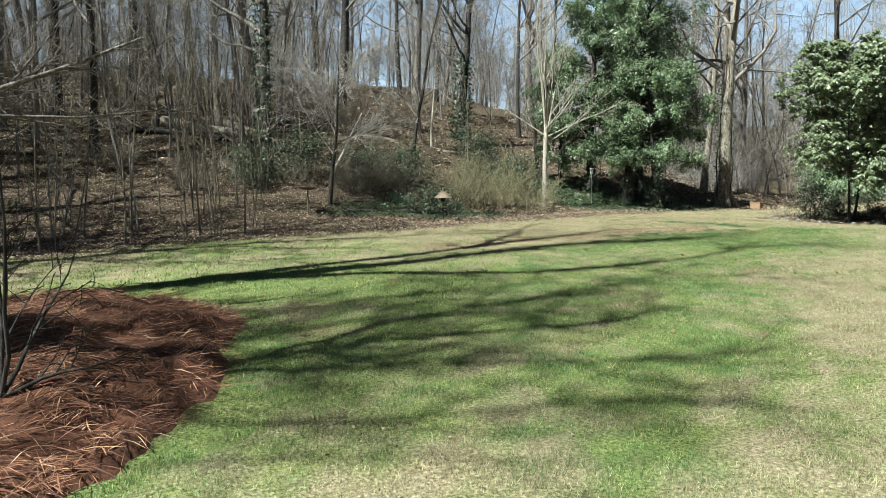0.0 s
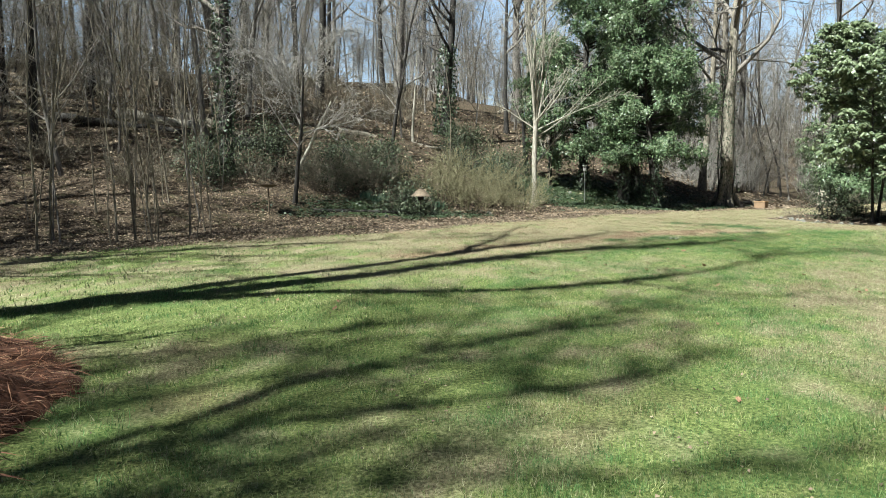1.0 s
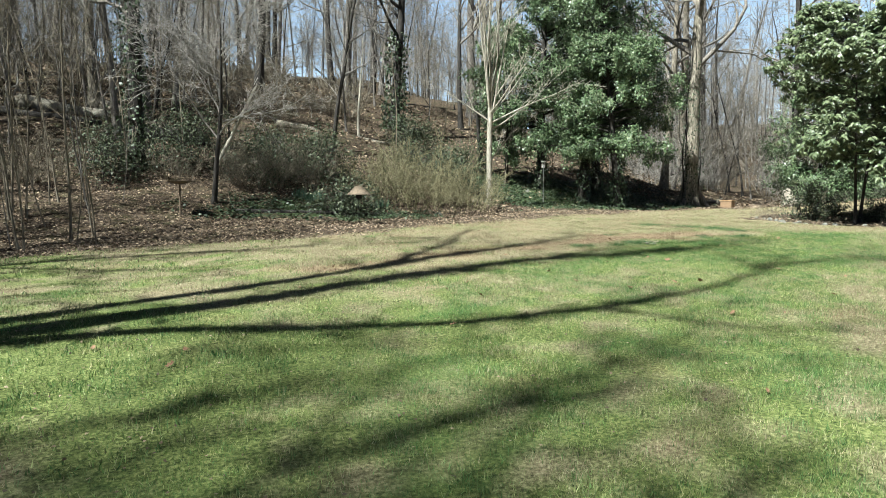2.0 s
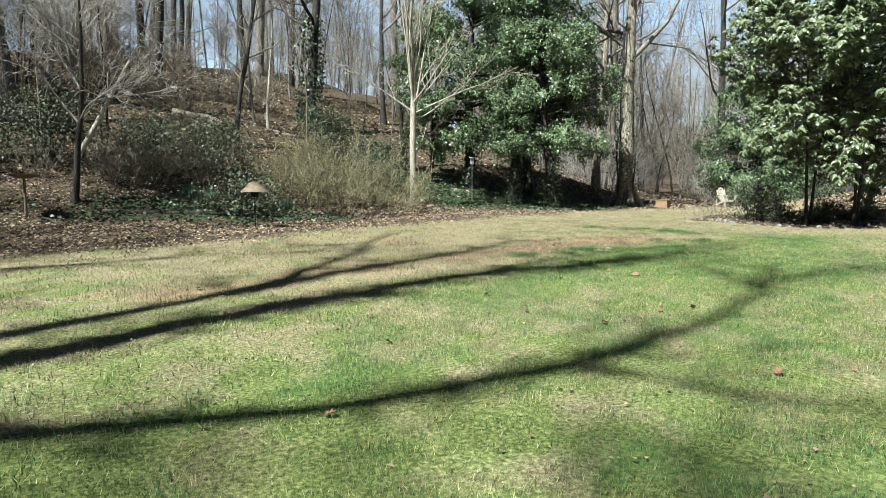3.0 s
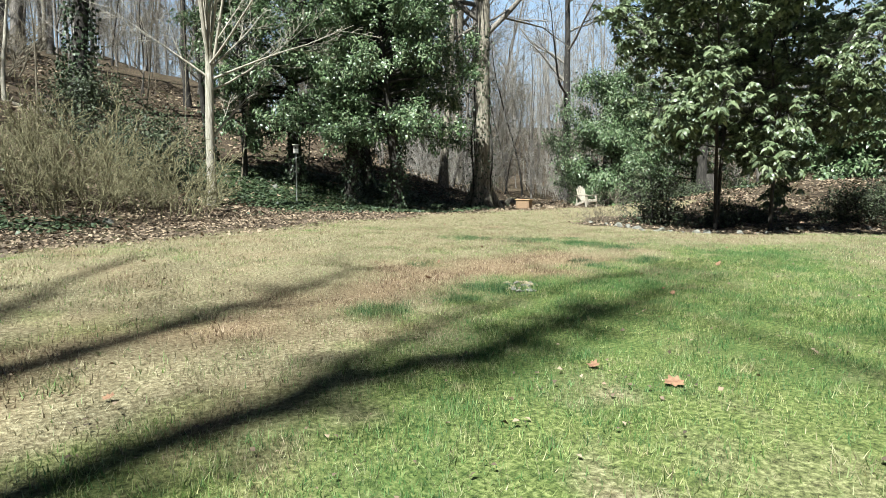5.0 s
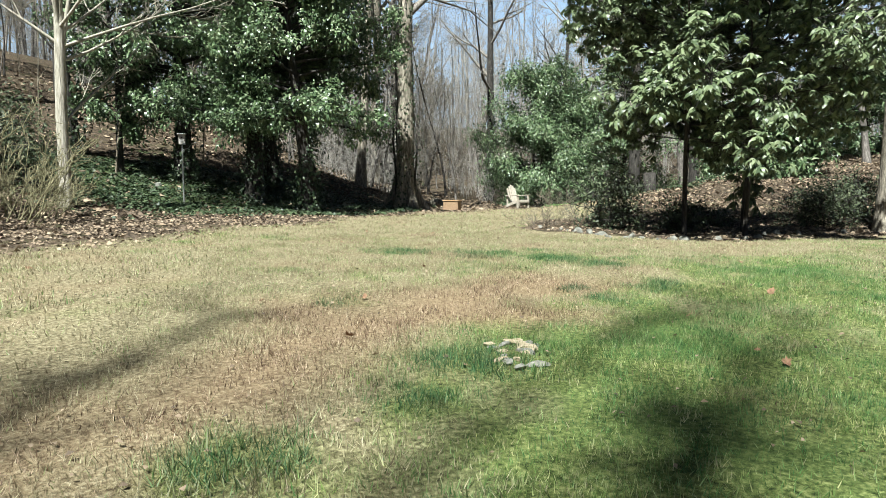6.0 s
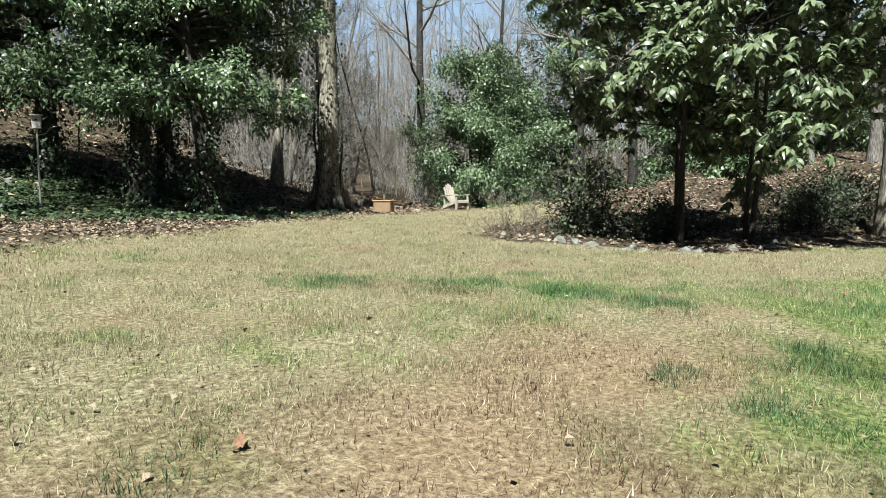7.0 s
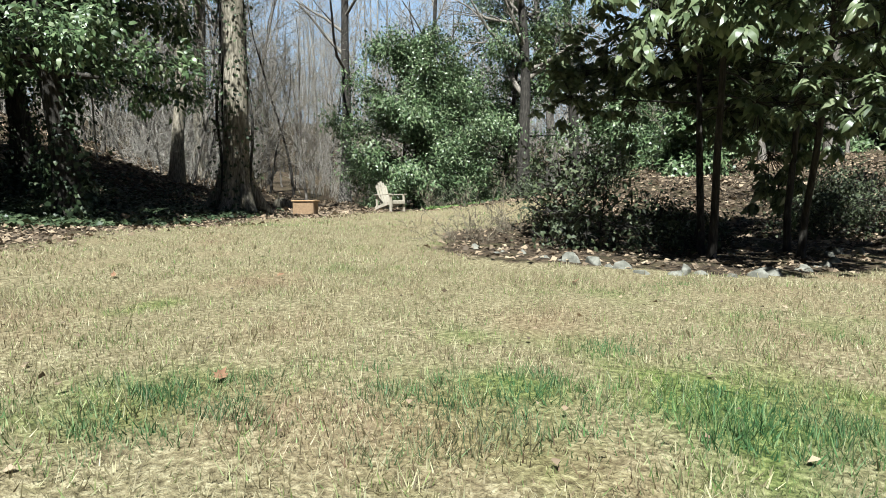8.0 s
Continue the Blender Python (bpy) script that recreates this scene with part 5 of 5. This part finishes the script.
# ---------------------------------------------------------------- leaves on the ground
def scatter(name, n, region, accept, size, mat, label, category, seed, lift=0.012, flat=0.45, wide=0.75):
    rs = np.random.RandomState(seed)
    pts = []
    guard = 0
    while len(pts) < n and guard < n * 30:
        guard += 1
        x, y = rs.uniform(region[0], region[1]), rs.uniform(region[2], region[3])
        if rs.rand() < accept(x, y):
            pts.append((x, y, top(x, y) + lift * (0.5 + rs.rand())))
    pos = np.array(pts)
    m = len(pos)
    a = rs.rand(m) * 2 * np.pi
    ax = np.stack([np.cos(a), np.sin(a), rs.randn(m) * flat * 0.6], 1)
    up = rs.randn(m, 3) * flat + np.array([0, 0, 1.0])
    L = rs.uniform(size[0], size[1], m)
    ob = new(name, leaves_mesh(name, pos, ax, up, L, L * wide, mat, 0.18, 0.15, False))
    tagged(ob, label, category, kind="stuff")


def litter_chance(x, y):
    e = litter_at(x, y)
    # leaves thinned in the ivy, which also keeps the evergreens' shade dark
    return max(0.0, min(1.0, 0.5 + 0.9 * e)) * (0.1 if ivy_shade_at(x, y) > 0.3 else 1.0) * (0.3 if in_bed(x, y) > -0.8 else 1.0)


scatter("leaf_litter", 80000, (-13, 32, 15, 36), litter_chance, (0.045, 0.105), LEAF_DEAD, "dry tan and brown fallen leaves covering the wood's floor", "leaf litter", 91)
scatter("leaf_litter", 22000, (-22, 40, 30, 58), lambda x, y: 0.9 if litter_at(x, y) > 0 else 0.0, (0.13, 0.26), LEAF_DEAD, "dry fallen leaves covering the hillside", "leaf litter", 92)
scatter("leaf_litter", 26000, (25, 52, 8, 30), lambda x, y: max(0.15, min(1.0, 0.75 + 1.1 * noise.noise((x * 0.45, y * 0.45, 8.0)))) if litter_at(x, y) > 0 else 0.0, (0.08, 0.18), LEAF_DEAD, "dry fallen leaves under the bed's trees", "leaf litter", 95)
scatter("ground_ivy", 26000, (-2, 42, 24, 38), lambda x, y: max(0.0, min(1.0, ivy_shade_at(x, y) * 1.6)) * max(0.08, min(1.0, 0.6 + 1.3 * noise.noise((x * 0.8, y * 0.8, 31.0)))) * (1.0 if litter_at(x, y) > -0.1 else 0.0), (0.07, 0.14), LEAF_IVY, "dark green ivy covering the ground", "ivy", 93, lift=0.07)
scatter("ground_cover", 7000, (31.5, 38, 27, 31.5), lambda x, y: max(0.0, 1.2 - math.hypot((x - 34.5) / 2.8, (y - 29.2) / 1.6)), (0.07, 0.13), LEAF_COVER, "bright green low ground cover beyond the bed", "ground cover", 94, lift=0.1)


scatter("leaf_bits", 3600, (-1, 18, 4, 23), lambda x, y: max(0.1, min(1.0, 0.4 + 1.2 * noise.noise((x * 0.7, y * 0.7, 41.0)))) if litter_at(x, y) < -0.1 else 0.0, (0.015, 0.04), LEAF_DEAD, "small scraps of dry tan leaves caught in the lawn", "leaf scraps", 96, lift=0.026, flat=0.4)


def curled_leaf(seed):
    """One dry lobed leaf, cupped, with its midrib as a fold."""
    rs = random.Random(seed)
    v, f = [(0, 0, 0.0)], []
    n = 14
    for k in range(n):
        a = 2 * math.pi * k / n
        r = (0.052 if k % 2 else 0.034) * rs.uniform(0.8, 1.2)
        x, y = 1.45 * r * math.cos(a), r * math.sin(a)
        v.append((x, y, 9 * y * y + 3.0 * x * x + rs.gauss(0, 0.003)))
    for k in range(n):
        f.append((0, 1 + k, 1 + (k + 1) % n))
    return np_mesh("fallen_leaf", v, f, LEAF_DRY)


LEAVES = [curled_leaf(k) for k in range(5)]
rng = random.Random(61)
spots = [(5.54, 12.78), (5.72, 13.71), (10.82, 13.03), (7.32, 13.4), (7.67, 12.58), (7.75, 10.79), (4.34, 16.27), (8.99, 12.72), (8.57, 12.77), (7.41, 14.36), (9.96, 14.65), (11.22, 18.34), (14.9, 16.84), (18.18, 21.03)]
spots += [(rng.uniform(1, 19), rng.uniform(4, 24)) for _ in range(75)]
for i, (x, y) in enumerate(spots):
    if litter_at(x, y) > -0.2:
        continue
    ob = new("fallen_leaf", LEAVES[i % 5])
    s = rng.uniform(0.6, 0.85) if i < 14 else rng.uniform(0.3, 0.65)
    ob.matrix_world = pose(x, y, top(x, y) + 0.024, rng.uniform(-35, 35), rng.uniform(-35, 35), rng.uniform(0, 360)) @ Matrix.Diagonal((s, s, s, 1))
    tagged(ob, "curled dry brown leaf lying on the grass", "leaf", "leaves on the lawn")


# ---------------------------------------------------------------- grass
def grass(name, n, x0, x1, y0, y1, band, height, width, seed, label):
    """Blades as single triangles; band: (inner, outer) distance from the lawn's long axis."""
    rs = np.random.RandomState(seed)
    x, y = rs.uniform(x0, x1, n * 3), rs.uniform(y0, y1, n * 3)
    ax, ay, bx, by = 0.5, 1.0, 15.5, 20.5
    k = np.clip(((x - ax) * (bx - ax) + (y - ay) * (by - ay)) / ((bx - ax) ** 2 + (by - ay) ** 2), 0, 1)
    d = np.hypot(x - ax - k * (bx - ax), y - ay - k * (by - ay))
    keep = (d >= band[0]) & (d < band[1])
    x, y = x[keep][:n], y[keep][:n]
    cell = 0.1
    memo = {}
    z, dry, red, lush, ok = np.zeros(len(x)), np.zeros(len(x)), np.zeros(len(x)), np.zeros(len(x)), np.ones(len(x), bool)
    for i in range(len(x)):
        key = (int(x[i] / cell), int(y[i] / cell))
        if key not in memo:
            cx, cy = (key[0] + 0.5) * cell, (key[1] + 0.5) * cell
            memo[key] = (top(cx, cy), dry_at(cx, cy), litter_at(cx, cy), math.hypot((cx + 3.2) / 3.0, (cy - 6.9) / 4.3), red_at(cx, cy), clump_at(cx, cy))
        g = memo[key]
        z[i], dry[i], red[i], lush[i] = g[0], g[1], g[4], g[5]
        ok[i] = g[2] < 0.12 * rs.randn() - 0.05 and g[3] > 0.97
    x, y, z, dry, red, lush = x[ok], y[ok], z[ok], dry[ok], red[ok], lush[ok]
    bare = np.sin(x * 2.3 + 1.7 * np.sin(y * 1.9)) * np.sin(y * 2.9 + 1.3 * np.sin(x * 3.1)) + 0.7 * np.sin(x * 6.1 + 2 * np.sin(y * 4.7)) * np.sin(y * 7.3 + np.sin(x * 5.9))
    keep = rs.rand(len(x)) < np.clip(0.62 + 0.45 * bare + 0.6 * lush, 0.18, 1)
    x, y, z, dry, red, lush = x[keep], y[keep], z[keep], dry[keep], red[keep], lush[keep]
    m = len(x)
    a = rs.rand(m) * 2 * np.pi
    tuft = np.sin(x * 7.1 + np.sin(y * 5.3) * 2) * np.sin(y * 6.7 + np.sin(x * 4.1) * 2)
    h = height * (0.55 + 0.6 * rs.rand(m)) * (1 + 0.4 * tuft) * (1.0 - 0.1 * dry + 0.5 * lush)
    w = width * (0.7 + 0.6 * rs.rand(m))
    base = np.stack([x, y, z - 0.012], 1)
    side = np.stack([np.cos(a), np.sin(a), np.zeros(m)], 1) * w[:, None] * 0.5
    lean = np.stack([rs.randn(m) * 0.42, rs.randn(m) * 0.42, np.ones(m)], 1)
    flat = rs.rand(m) < 0.2 + 0.35 * dry
    lean[flat, 2] = 0.25
    tip = base + unit(lean) * (h + 0.012)[:, None]
    v = np.stack([base - side, base + side, tip], 1).reshape(-1, 3)
    f = np.arange(m * 3, dtype=np.int32).reshape(-1, 3)
    straw = np.clip((dry + rs.randn(m) * 0.18 - 0.5) * 3 + 0.5, 0, 1)
    ob = new(name, np_mesh(name, v, f, BLADES, [("dry", np.repeat(straw, 3)), ("red", np.repeat(np.clip((red + rs.randn(m) * 0.2 - 0.35) * 2.2, 0, 1), 3)), ("lush", np.repeat(np.clip(lush + rs.randn(m) * 0.15, 0, 1) * (lush > 0.02), 3))]))
    tagged(ob, label, "grass", kind="stuff")


grass("grass", 1300000, -4, 21, -1, 26, (0, 3.6), 0.047, 0.006, 71, "short mixed green and straw-coloured lawn grass")
grass("grass", 560000, -8, 28, 0, 32, (3.6, 9.0), 0.052, 0.01, 72, "short mixed green and straw-coloured lawn grass")
grass("grass", 160000, -10, 34, 0, 34, (9.0, 22.0), 0.07, 0.02, 73, "short mixed green and straw-coloured lawn grass")
